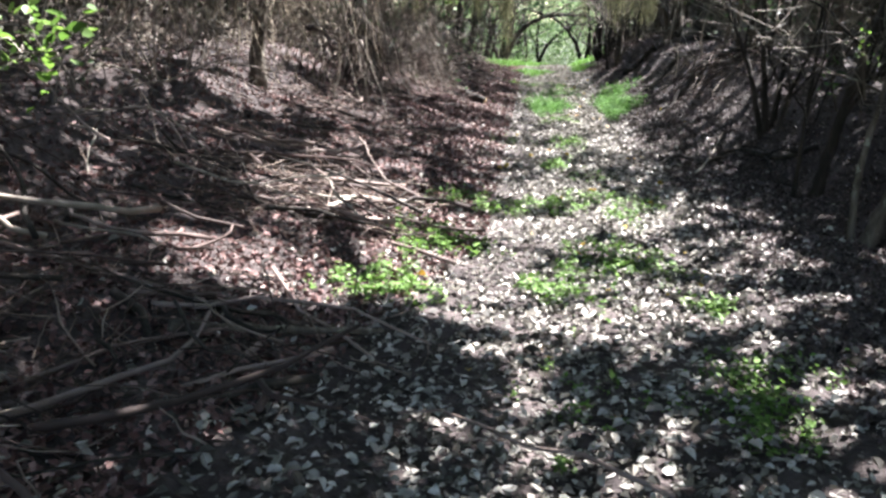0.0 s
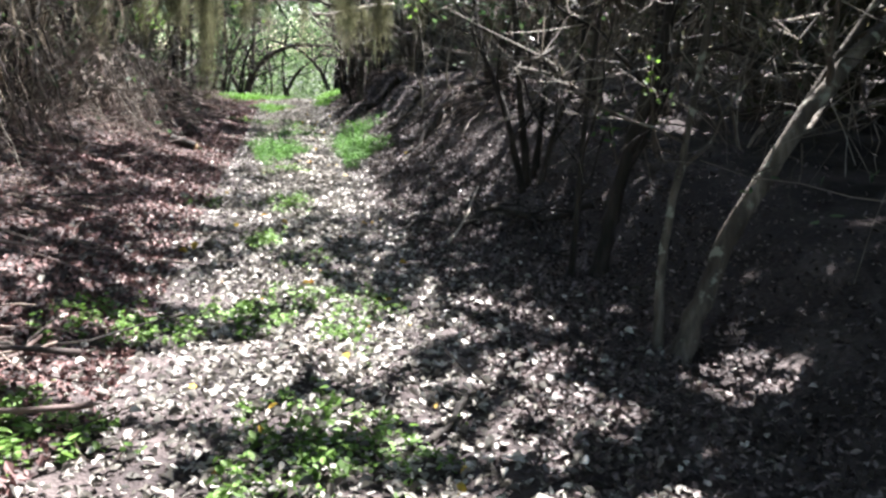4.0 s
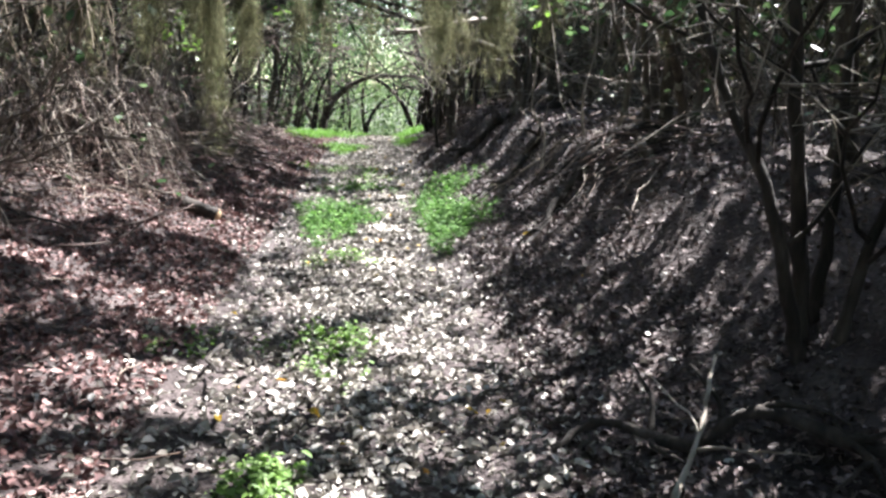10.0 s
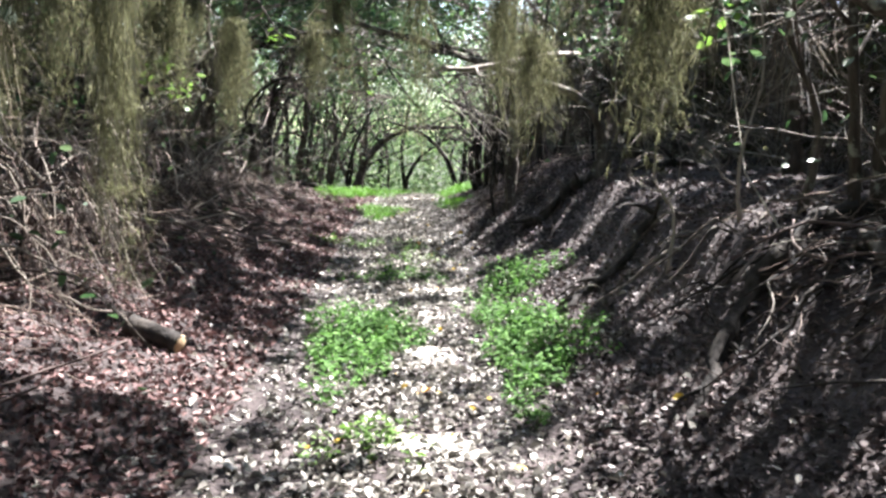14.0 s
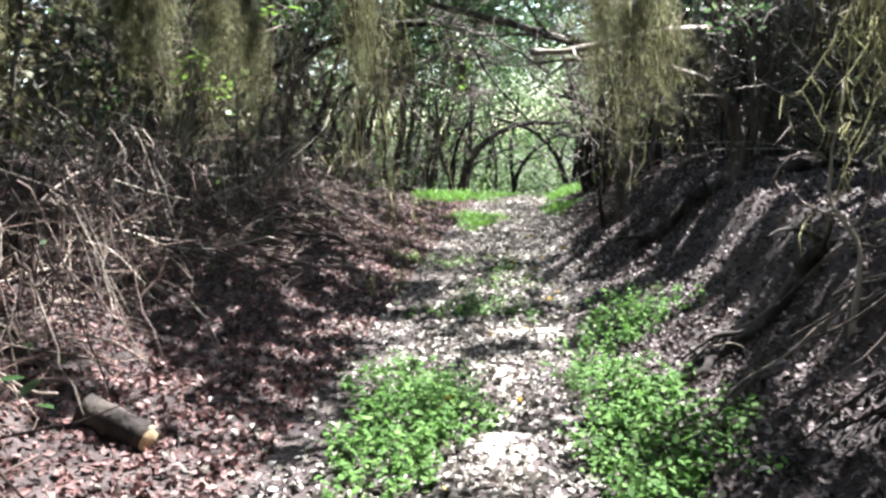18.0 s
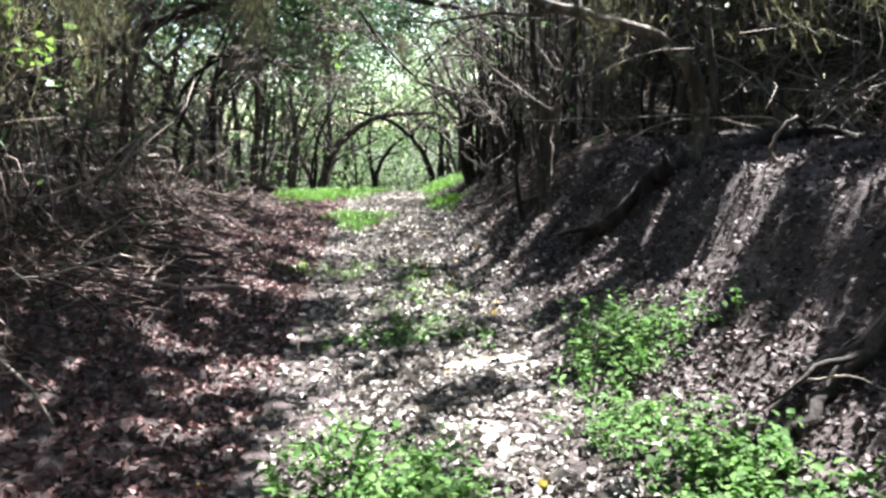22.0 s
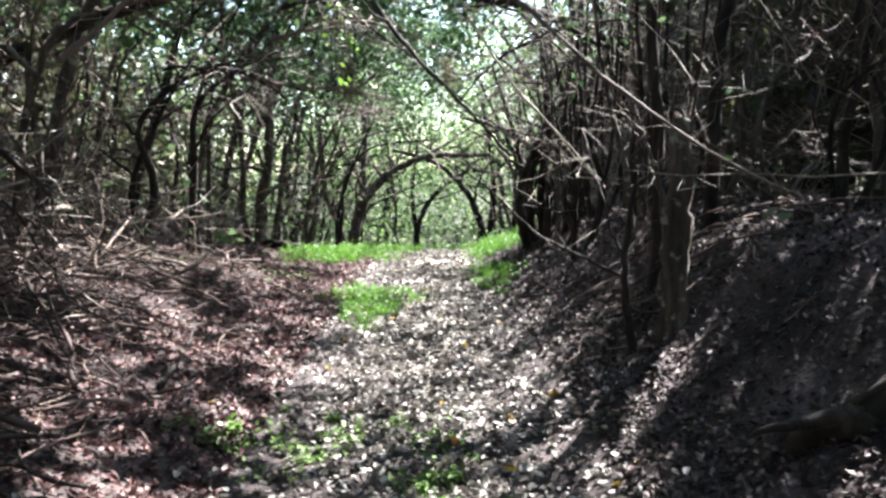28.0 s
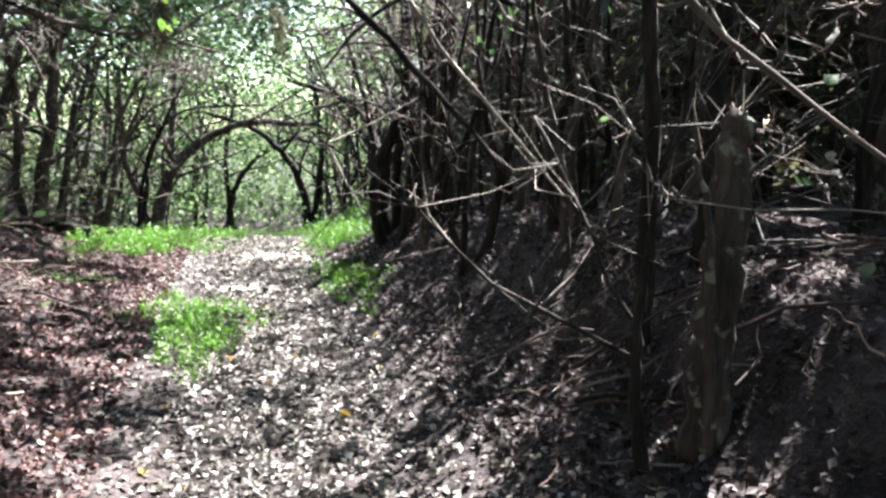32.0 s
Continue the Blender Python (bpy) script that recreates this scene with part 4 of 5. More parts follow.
branch("fallen_log", [on(1.55, 17.8, 0.0), on(1.75, 17.9, 0.03), on(2.0, 17.98, 0.0), on(2.25, 18.06, 0.03), on(2.6, 18.15, 0.0)], 0.036, 0.044, "dark fallen trunk half sunk in the bank", M_DARK, "log", 3, 8)
branch("tree_root", [on(2.6, 21.3, 0.03), on(2.35, 21.4, 0.04), on(2.12, 21.6, 0.05), on(1.85, 21.75, 0.0)], 0.085, 0.05, "dark root mass below the arching tree", M_DARK, "root", 4, 9)
branch("tree_root", [on(2.6, 21.3, 0.0), on(2.95, 21.2, 0.05), on(3.4, 21.25, 0.03), on(3.9, 21.1, 0.0)], 0.07, 0.03, "dark root along the top of the bank", M_DARK, "root", 2, 10)
branch("fallen_branch", [on(-1.3, 33.0, 0.05), on(-1.7, 33.2, 0.1), on(-2.2, 33.5, 0.05)], 0.06, 0.04, "dark fallen branch at the edge of the grass", M_DARK, forks=2, seed=12)
branch("bleached_root", [on(2.72, 20.2, -0.03), on(2.66, 20.2, 0.08), on(2.74, 20.22, 0.2), on(2.86, 20.25, 0.26)], 0.016, 0.01, "bleached crooked root standing out of the bank", M_STICK, "root", 0, 13)
branch("tree_root", [on(1.9, 23.32, -0.05), on(1.6, 23.05, 0.015), on(1.3, 22.95, -0.01)], 0.03, 0.012, "dark root creeping from the broken trunk", M_DARK, "root", 2, 14)


branch("dead_limb", [(0.15, 23.7, 2.6), (0.4, 23.3, 2.15), (0.7, 23.1, 1.8), (0.96, 22.96, 1.5)], 0.014, 0.005, "dark dead limb hanging over the path", M_DARK, forks=1, seed=15)
branch("dead_limb", [(0.4, 23.2, 2.6), (0.9, 22.7, 2.25), (1.3, 22.5, 1.85), (1.7, 22.25, 1.5), (2.05, 22.1, 1.3)], 0.011, 0.006, "pale dead limb slanting across the bank", M_STICK, forks=2, seed=16)
branch("dead_limb", [(0.9, 24.8, 2.5), (1.2, 24.6, 2.0), (1.5, 24.5, 1.65), (1.75, 24.4, 1.35)], 0.011, 0.005, "thin pale dead limb beside the broken trunk", M_STICK, forks=3, seed=17)
branch("dead_limb", [(2.2, 20.6, 2.35), (1.6, 20.0, 2.25), (1.05, 19.7, 2.12), (0.75, 19.6, 2.1)], 0.03, 0.022, "broken pale limb reaching over the path", M_STICK, forks=2, seed=18)


def bare_limb(seed, start, way, length, r0, label):
    """A bare crooked limb with forks and fine twigs, reaching out of the thicket."""
    rng = np.random.default_rng(seed)
    root = thing("bare_limb", start, label, "branch", "bare limbs")
    line = wander(rng, (0, 0, 0), way, length, 9, 0.14, -0.03)
    r = np.linspace(r0, r0 * 0.3, len(line))
    bark = (M_DARK, M_BARK, M_REDSTICK)[seed % 3]
    part("main_stem", mesh_of("stem", *tube(line, r, 6, 0.12, rng), bark), root)
    fine = Heap()
    twig_heap(rng, fine, line, 12, 0.4)
    for pts, rr in limb_set(rng, line, r * 1.3, 3, 0.15, length * 0.5, -0.02):
        part("fork", mesh_of("fork", *tube(pts, rr, 4), bark), root)
        twig_heap(rng, fine, pts, 14, 0.35)
    part("twig_tangle", fine.mesh("twigs", M_TWIG if seed % 2 else M_REDTWIG), root, "fine bare twigs", "stuff")


rng = np.random.default_rng(15)
for n in range(86):
    side = -1 if n % 5 < 3 else 1
    y = rng.uniform(17, 37) if n < 60 else rng.uniform(8, 18)
    x = float(middle(y)) + side * (rng.uniform(2.0, 4.2) if side > 0 else rng.uniform(1.9, 4.4))
    z = float(land(x, y)) + (rng.uniform(0.5, 2.2) if abs(x - 0.3) > 2.6 else rng.uniform(1.2, 2.4))
    way = (-side * rng.uniform(-0.5, 0.5), rng.normal(0, 0.8), rng.uniform(-0.05, 0.7))
    bare_limb(900 + n, (x, y, z), way, rng.uniform(0.9, 1.7), rng.uniform(0.012, 0.026), "bare crooked limb reaching out of the thicket")
for n in range(34):
    side = -1 if n % 2 else 1
    y = rng.uniform(23, 37)
    x = float(middle(y)) + side * rng.uniform(1.2, 2.4)
    bare_limb(1000 + n, (x, y, rng.uniform(2.3, 3.3)), (-side * rng.uniform(0.4, 1.0), rng.normal(0, 0.4), rng.uniform(-0.1, 0.35)), rng.uniform(1.2, 2.2), rng.uniform(0.012, 0.028), "bare twiggy limb hanging over the path")


def cut_log():
    """A short sawn log with bark and one pale cut end."""
    rng = np.random.default_rng(9)
    a, b = np.array(on(-1.0, 16.83, 0.06)), np.array(on(-1.34, 16.93, 0.06))
    root = thing("sawn_log", a, "short dark log with a pale sawn end lying on leaves", "log")
    line = np.linspace(0, 1, 8)[:, None] * (b - a) + rng.normal(0, 0.004, (8, 3))
    part("bark", mesh_of("bark", *tube(line, np.full(8, 0.066), 14, 0.08, rng), M_DARK), root)
    d = (b - a) / np.linalg.norm(b - a)
    part("cut_end", mesh_of("cut_end", *tube([-d * 0.006, -d * 0.002, d * 0.01], [0.052, 0.057, 0.06], 14), M_CUT), root, "pale orange sawn wood")


cut_log()


def root_tangle():
    """Bare roots that hang out of the cut edge of the bank below the many-stemmed tree."""
    rng = np.random.default_rng(33)
    foot = np.array(on(2.75, 16.4))
    root = thing("root_tangle", foot, "tangle of bleached and dark bare roots hanging from the bank", "roots")
    for n in range(20):
        y = rng.uniform(15.2, 17.5)
        x = float(middle(y)) + rng.uniform(1.9, 2.4)
        p = np.array(on(x, y, -0.02))
        pts = [p]
        way = np.array([-rng.uniform(0.5, 1.0), rng.normal(0, 0.9), 0])
        way /= np.linalg.norm(way)
        for k in range(8):
            way = way + rng.normal(0, 0.4, 3) * [1, 1, 0]
            way /= np.linalg.norm(way)
            q = pts[-1] + way * rng.uniform(0.08, 0.14)
            ground = float(land(q[0], q[1]))
            q[2] = max(ground - 0.01, min(pts[-1][2] + rng.normal(-0.04, 0.05), ground + 0.2))
            pts.append(q)
        r = rng.uniform(0.006, 0.015) * np.linspace(1, 0.3, 9)
        part("root", mesh_of("root", *tube(smooth_line(np.array(pts) - foot, 2), np.interp(np.linspace(0, 8, 17), np.arange(9), r), 6, 0.15, rng), (M_DARK, M_STICK, M_BARK)[n % 3]), root)


root_tangle()
branch("fallen_branch", [on(1.55, 18.0, 0.02), on(1.75, 18.05, 0.06), on(1.95, 18.0, 0.05), on(2.2, 18.1, 0.1)], 0.012, 0.006, "bleached forked stick on the bank", M_STICK, forks=3, seed=23)
branch("dead_sapling", [on(2.1, 17.2, -0.03), on(2.13, 17.22, 0.35), on(2.0, 17.25, 0.75), on(2.05, 17.3, 1.2)], 0.014, 0.005, "bleached dead sapling standing on the bank", M_STICK, "sapling", 4, 24)
branch("dead_sapling", [on(2.45, 16.9, -0.03), on(2.4, 16.85, 0.4), on(2.5, 16.8, 0.9), on(2.42, 16.8, 1.5)], 0.013, 0.005, "bleached dead sapling standing on the bank", M_STICK, "sapling", 4, 25)


# ---- hanging moss ----
def moss(name, seed, length, width, strands, label):
    """A hank of hanging moss: many thin curling strands, thickest above."""
    rng = np.random.default_rng(seed)
    root = thing(name, (0, 0, -50), label, "hanging moss", "hanging moss")

    def ribbons(heap, pts, wide):
        """Flat thin strands through points of shape (strands, points, 3)."""
        m, n = pts.shape[:2]
        a = rng.uniform(0, 2 * np.pi, (m, 1)) + np.linspace(0, 2.5, n)[None]
        side = np.stack([np.cos(a), np.sin(a), 0.3 * np.sin(3 * a)], -1) * wide[:, None, None] * np.linspace(1, 0.4, n)[None, :, None]
        v = np.stack([pts - side, pts + side], 2).reshape(-1, 3)
        k = (np.arange(m)[:, None] * 2 * n + np.arange(n - 1)[None] * 2).reshape(-1, 1)
        heap.add(v, k + [0, 1, 3, 2])

    for lock in range(3):
        heap = Heap()
        count = strands // 4
        long = length * (1.0, 0.8, 0.62)[lock]
        mid = rng.normal(0, width * (0.2, 0.8, 0.9)[lock], 2)
        n = 9
        u = np.linspace(0, 1, n)
        bulge = np.interp(u, np.linspace(0, 1, 7), rng.uniform(0.4, 1.25, 7)) * (1 - 0.75 * u**2)
        sway = np.cumsum(rng.normal(0, 0.012, (n, 2)), 0)
        spot = rng.normal(0, width * 0.62, (count, 2))
        far = np.minimum(1, np.linalg.norm(spot, axis=1) / (2.0 * width))
        low = 0.65 if width < 0.03 else 0.2
        ln = long * (1 - (0.6 if low < 0.5 else 0.1) * far) * rng.uniform(low, 1.05, count) + 0.05
        start = -rng.uniform(0, 1, count) ** 2 * 0.45 * long
        curl = np.cumsum(rng.normal(0, 0.019, (count, n, 2)), 1)
        pts = np.concatenate([mid + sway[None] + spot[:, None] * bulge[None, :, None] + curl, np.maximum(start[:, None] - ln[:, None] * u, -long)[..., None]], 2)
        ribbons(heap, pts, rng.uniform(0.0007, 0.0017, count))
        tufts = count * 18
        at = pts[rng.integers(0, count, tufts), rng.integers(0, n, tufts)]
        way = rng.normal(0, 1, (tufts, 3)) + [0, 0, -0.5]
        way *= rng.uniform(0.012, 0.055, (tufts, 1)) / np.linalg.norm(way, axis=1, keepdims=True)
        bend = rng.normal(0, 0.012, (tufts, 3))
        ribbons(heap, np.stack([at, at + way * 0.5 + bend, at + way + [0, 0, -0.02]], 1), rng.uniform(0.0007, 0.0018, tufts))
        part("moss_lock", heap.mesh("moss_lock", M_MOSS), root)
    return root


hanks = [moss("spanish_moss", 700 + n, *s, "grey-green hank of hanging moss on a branch") for n, s in enumerate(
    [(0.9, 0.036, 200), (0.7, 0.045, 190), (1.1, 0.034, 220), (0.5, 0.05, 130), (1.4, 0.014, 110), (1.5, 0.022, 260)])]


def hang(k, x, y, top, s=1.0, turn=0.0):
    c = copy_thing(hanks[k], pose(x, y, top, 0, 0, turn))
    c.scale = (s, s, s)


for k, x, y, low, s in [(0, -0.69, 17.1, 1.42, 0.85), (1, 0.85, 14.6, 1.72, 0.9), (0, 1.0, 16.25, 1.35, 0.8), (2, 0.85, 16.4, 1.55, 0.9), (4, 0.35, 14.72, 1.3, 0.7),
                        (5, -0.69, 14.72, 0.98, 1.0), (0, -1.05, 14.9, 1.5, 0.9), (1, 1.19, 14.73, 1.36, 1.2), (2, -0.05, 16.9, 1.65, 0.8), (0, -1.5, 16.6, 1.5, 1.1),
                        (1, -1.3, 17.6, 1.7, 1.0), (0, 1.15, 18.6, 1.55, 1.1), (2, -2.2, 17.2, 1.4, 1.1), (1, -0.95, 18.4, 1.75, 1.0), (0, 2.1, 17.0, 1.7, 1.1),
                        (2, -1.2, 17.7, 1.42, 1.0), (1, -0.35, 18.8, 1.62, 1.1), (0, -0.85, 18.2, 1.48, 0.8)]:
    hang(k, x, y, low + (0.9, 0.7, 1.1, 0.5, 1.4, 1.5)[k] * s * 1.02, s, 40 * k)
rng = np.random.default_rng(41)
for n in range(26):
    y = rng.uniform(12.5, 18.8) if n < 22 else rng.uniform(24, 36)
    x = float(middle(y)) + rng.normal(0, 1.9)
    if 0.0 < x < 1.8 and 14.6 < y < 17.4:
        continue
    k = int(rng.integers(5))
    s = rng.uniform(0.6, 1.15)
    ln = (0.9, 0.7, 1.1, 0.5, 1.4, 1.5)[k] * s
    low = 1.95 if abs(x - 0.3) < 1.0 or n >= 22 else 1.6
    hang(k, x, y, low + ln + rng.uniform(0, 0.7), s, rng.uniform(0, 360))
for k in hanks:
    for c in list(k.children_recursive):
        bpy.data.objects.remove(c)
    bpy.data.objects.remove(k)


# ---- green sprays and climbers ----
def spray(name, seed, tip, back, count, leaf, material, label, spread=0.25, twigs=8, category="branch", airy=False):
    """A leafy twig that reaches from back to tip."""
    rng = np.random.default_rng(seed)
    tip, back = np.array(tip, float), np.array(back, float)
    root = thing(name, back, label, category)
    line = smooth_line([back * 0, (tip - back) * 0.5 + rng.normal(0, 0.06, 3) + [0, 0, 0.08], tip - back], 6)
    part("stalk", mesh_of("stalk", *tube(line, np.linspace(0.012, 0.004, len(line)), 5), M_BARK), root)
    heap = Heap()
    ends = [line]
    for _ in range(twigs):
        q = wander(rng, line[int(rng.integers(len(line) // 2, len(line)))], rng.normal(0, 1, 3), spread * 1.6, 4, 0.3)
        heap.add(*tube(q, np.linspace(0.004, 0.0015, 5), 3))
        ends.append(q)
    part("twig_tangle", heap.mesh("twigs", M_TWIG), root, "", "stuff")
    e = np.concatenate([q[len(q) // 2:] for q in ends])
    c = e[rng.integers(0, len(e), count)] + rng.normal(0, spread * 0.3, (count, 3))
    if airy:
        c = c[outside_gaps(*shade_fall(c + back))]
    if len(c):
        part("foliage", mesh_of("leaves", *leaves(rng, c, leaf, 0.25), material), root, "", "stuff")


spray("green_climber", 51, (2.1, 9.67, 1.42), (2.2, 9.75, 0.95), 20, 0.045, M_BRIGHT, "climber with bright yellow-green leaves on a stem", 0.1, 4, "climber")
spray("green_climber", 52, (2.15, 10.29, 1.15), (2.2, 10.3, 0.8), 18, 0.07, M_WEED, "climber with dull green heart-shaped leaves", 0.14, 4, "climber")
spray("leafy_twig", 53, (-0.4, 17.0, 2.08), (-0.9, 17.3, 2.5), 24, 0.075, M_BRIGHT, "twig with fresh yellow-green leaves over the path", 0.12, 5)
spray("leafy_twig", 54, (-1.75, 20.3, 1.95), (-2.3, 20.6, 2.3), 60, 0.085, M_BRIGHT, "twig with fresh green leaves above the brush", 0.2, 7)
spray("leafy_twig", 55, (-2.75, 6.5, 1.35), (-3.3, 6.9, 1.2), 70, 0.08, M_BRIGHT, "sapling twig with bright yellow-green leaves above the slope", 0.22, 8)
spray("leafy_twig", 56, (1.6, 15.4, 1.85), (2.0, 15.6, 2.2), 26, 0.075, M_BRIGHT, "twig with fresh green leaves by the bank", 0.14, 5)
spray("leafy_twig", 58, (2.05, 16.2, 2.2), (2.7, 16.6, 2.6), 46, 0.085, M_LEAF, "twig with glossy pale green leaves above the bank", 0.24, 7)
spray("leafy_twig", 59, (2.5, 15.7, 2.05), (3.1, 16.1, 2.5), 46, 0.085, M_LEAF, "twig with glossy pale green leaves above the bank", 0.24, 7)
spray("leafy_twig", 57, (0.0, 26.0, 2.5), (-0.3, 26.4, 3.0), 46, 0.07, M_BRIGHT, "twig with fresh green leaves high over the path", 0.2, 6)
rng = np.random.default_rng(61)
for n in range(56):
    y = rng.uniform(12.5, 24) if n % 13 < 8 else rng.uniform(24, 33)
    if n >= 26:
        y = rng.uniform(13.5, 21)
    x = float(middle(y)) + rng.normal(0, 1.3)
    z = rng.uniform(2.7, 3.2) if abs(x - 0.3) < 1.2 else rng.uniform(2.3, 3.0)
    spray("oak_spray", 800 + n, (x, y, z), (x + rng.normal(0, 0.6), y + rng.uniform(0.2, 0.8), z + 0.55), 150, 0.06, M_LEAF, "leafy oak twig hanging over the path", 0.42, 12, airy=True)
for n in range(16):
    y = rng.uniform(11.5, 19.5) if n < 11 else rng.uniform(20, 26)
    x = float(middle(y)) + rng.uniform(1.7, 3.2)
    z = float(land(x, y)) + rng.uniform(1.0, 1.9)
    spray("leafy_twig", 860 + n, (x, y, z), (x + rng.uniform(0.2, 0.7), y + rng.uniform(-0.2, 0.6), z + 0.35), 60, 0.07, M_LEAF, "twig with glossy green leaves above the bank", 0.26, 7)


# ---- weeds and grass ----
def weeds(name, seed, x, y, rx, ry, count, height, material, label, blade=False, leaf=0.034, category="weeds"):
    """A patch of low green growth: blades of grass, or stalks with small leaves."""
    rng = np.random.default_rng(seed)
    a, q = rng.uniform(0, 2 * np.pi, count), np.sqrt(rng.uniform(0, 1, count))
    edge = 1 + 0.3 * np.sin(a * 3 + seed) + 0.22 * np.sin(a * 7 + 2 * seed) + 0.12 * np.sin(a * 13 + seed)
    px, py = x + rx * q * edge * np.cos(a), y + ry * q * edge * np.sin(a)
    pz = land(px, py)
    h = height * (1.1 - 0.5 * q) * rng.uniform(0.25, 1.6, count)
    base = np.stack([px, py, pz - 0.01], 1)
    bend = rng.normal(0, 0.45, (count, 2))
    tip = base + np.stack([bend[:, 0] * h, bend[:, 1] * h, h], 1)
    midp = base + (tip - base) * 0.55 + np.stack([-bend[:, 0] * h * 0.12, -bend[:, 1] * h * 0.12, h * 0.1], 1)
    side = np.stack([-np.sin(a * 5), np.cos(a * 5), 0 * a], 1) * (0.0045 if blade else 0.0018)
    v = np.stack([base - side, base + side, midp + side * 0.9, midp - side * 0.9, tip + side * 0.15, tip - side * 0.15], 1).reshape(-1, 3)
    k = np.arange(count)[:, None] * 6
    heap = Heap().add(v, np.concatenate([k + [0, 1, 2, 3], k + [3, 2, 4, 5]]))
    if not blade:
        per = 13
        u = rng.uniform(0.25, 1.0, (count, per, 1))
        c = (base[:, None] * (1 - u) + tip[:, None] * u + rng.normal(0, 0.022, (count, per, 3))).reshape(-1, 3)
        heap.add(*leaves(rng, c, leaf, 0.5, 0.5, 0.25, 0.6))
    ob = new(name, heap.mesh(name, material))
    tagged(ob, label, category, kind="stuff")


weeds("weed_clump", 1, 0.05, 17.5, 0.34, 0.95, 330, 0.17, M_WEED, "lush green weed clump in the middle of the path")
weeds("weed_clump", 2, 1.2, 17.35, 0.3, 1.2, 360, 0.16, M_WEED, "lush green weed clump beside the path")
weeds("weed_clump", 3, 1.4, 19.3, 0.35, 0.5, 130, 0.22, M_WEED, "pale green weeds at the bank's foot")
weeds("weed_clump", 4, 0.35, 20.3, 0.5, 0.4, 60, 0.1, M_WEED, "sparse low weeds in the leaf litter")
for n, (x, y, r, c) in enumerate([(-1.06, 8.2, 0.35, 90), (0.04, 8.1, 0.4, 80), (-1.28, 7.2, 0.35, 80), (-0.08, 9.8, 0.45, 70), (-0.37, 7.4, 0.15, 35), (0.5, 7.2, 0.12, 25), (-0.11, 11.73, 0.16, 50),
                                  (-0.9, 9.6, 0.4, 60), (0.1, 13.4, 0.2, 30), (0.15, 15.6, 0.3, 30), (-0.5, 23.0, 0.25, 25), (0.5, 22.3, 0.12, 18), (-1.1, 29.5, 0.3, 40)]):
    weeds("weed_sprig", 20 + n, x, y, r, r, c, 0.08, M_SPROUT, "small green weeds among dead leaves")
for n, (x, y, rx, ry, c) in enumerate([(0.08, 27.6, 0.45, 1.2, 1300), (1.55, 29.4, 0.3, 1.5, 800), (-0.7, 32.9, 0.85, 1.5, 2600), (2.0, 32.8, 0.5, 1.4, 1400), (-0.3, 35.0, 1.4, 1.4, 2200), (2.2, 35.3, 0.8, 1.6, 1500), (-2.6, 34.5, 1.0, 1.2, 900)]):
    weeds("grass_patch", 50 + n, x, y, rx, ry, c, 0.1 if y < 31 else 0.15, M_GRASS, "bright sunlit grass beside the path", True, category="grass")
    weeds("grass_patch", 70 + n, x, y, rx * 0.95, ry * 0.95, c // 8, 0.1 if y < 31 else 0.17, M_GRASS, "bright low broad-leaved weeds in the grass", leaf=0.034, category="weeds")


rng = np.random.default_rng(64)
for n in range(22):
    y = rng.uniform(5.6, 13.5) if n < 15 else rng.uniform(18.5, 24)
    weeds("weed_sprig", 300 + n, float(middle(y)) + rng.uniform(-0.95, 0.6), y, rng.uniform(0.15, 0.4), rng.uniform(0.2, 0.5), int(rng.integers(14, 34)), 0.05, M_SPROUT, "thin low weeds sprouting through dead leaves", leaf=0.028)


# ---- bare sand ----
SAND = [(0.55, 17.35, 0.2, 0.38), (0.78, 19.65, 0.34, 0.16), (0.45, 15.6, 0.3, 0.2), (0.65, 29.3, 0.4, 0.3), (0.9, 31.6, 0.45, 0.5), (0.6, 18.5, 0.16, 0.22)]


def sand_patch(seed, x, y, rx, ry):
    """A low uneven spread of pale sand."""
    rng = np.random.default_rng(seed)
    rings, spokes = 5, 26
    a = np.arange(spokes) * 2 * np.pi / spokes
    edge = 1 + 0.25 * np.sin(3 * a + seed) + 0.2 * np.sin(5 * a + 2 * seed) + rng.uniform(-0.15, 0.15, spokes)
    px, py, pz = [x], [y], [0.013]
    for k in range(1, rings + 1):
        q = k / rings
        px += list(x + rx * q * edge * np.cos(a))
        py += list(y + ry * q * edge * np.sin(a))
        pz += list((0.012 * (1 - q**2) - 0.006 * (k == rings)) + rng.normal(0, 0.002, spokes))
    v = np.stack([px, py, land(px, py) + np.array(pz)], 1)
    n = np.arange(spokes)
    quads = [np.stack([1 + k * spokes + n, 1 + (k + 1) * spokes + n, 1 + (k + 1) * spokes + (n + 1) % spokes, 1 + k * spokes + (n + 1) % spokes], 1) for k in range(rings - 1)]
    even = n[::2]
    fan = np.stack([0 * even, 1 + even, 1 + (even + 1) % spokes, 1 + (even + 2) % spokes], 1)
    ob = new("sand_patch", mesh_of("sand_patch", v, np.concatenate([fan] + quads), M_SAND))
    tagged(ob, "bare pale sand between the dead leaves", "sand", kind="stuff")


for n, s in enumerate(SAND):
    sand_patch(3 + n, *s)


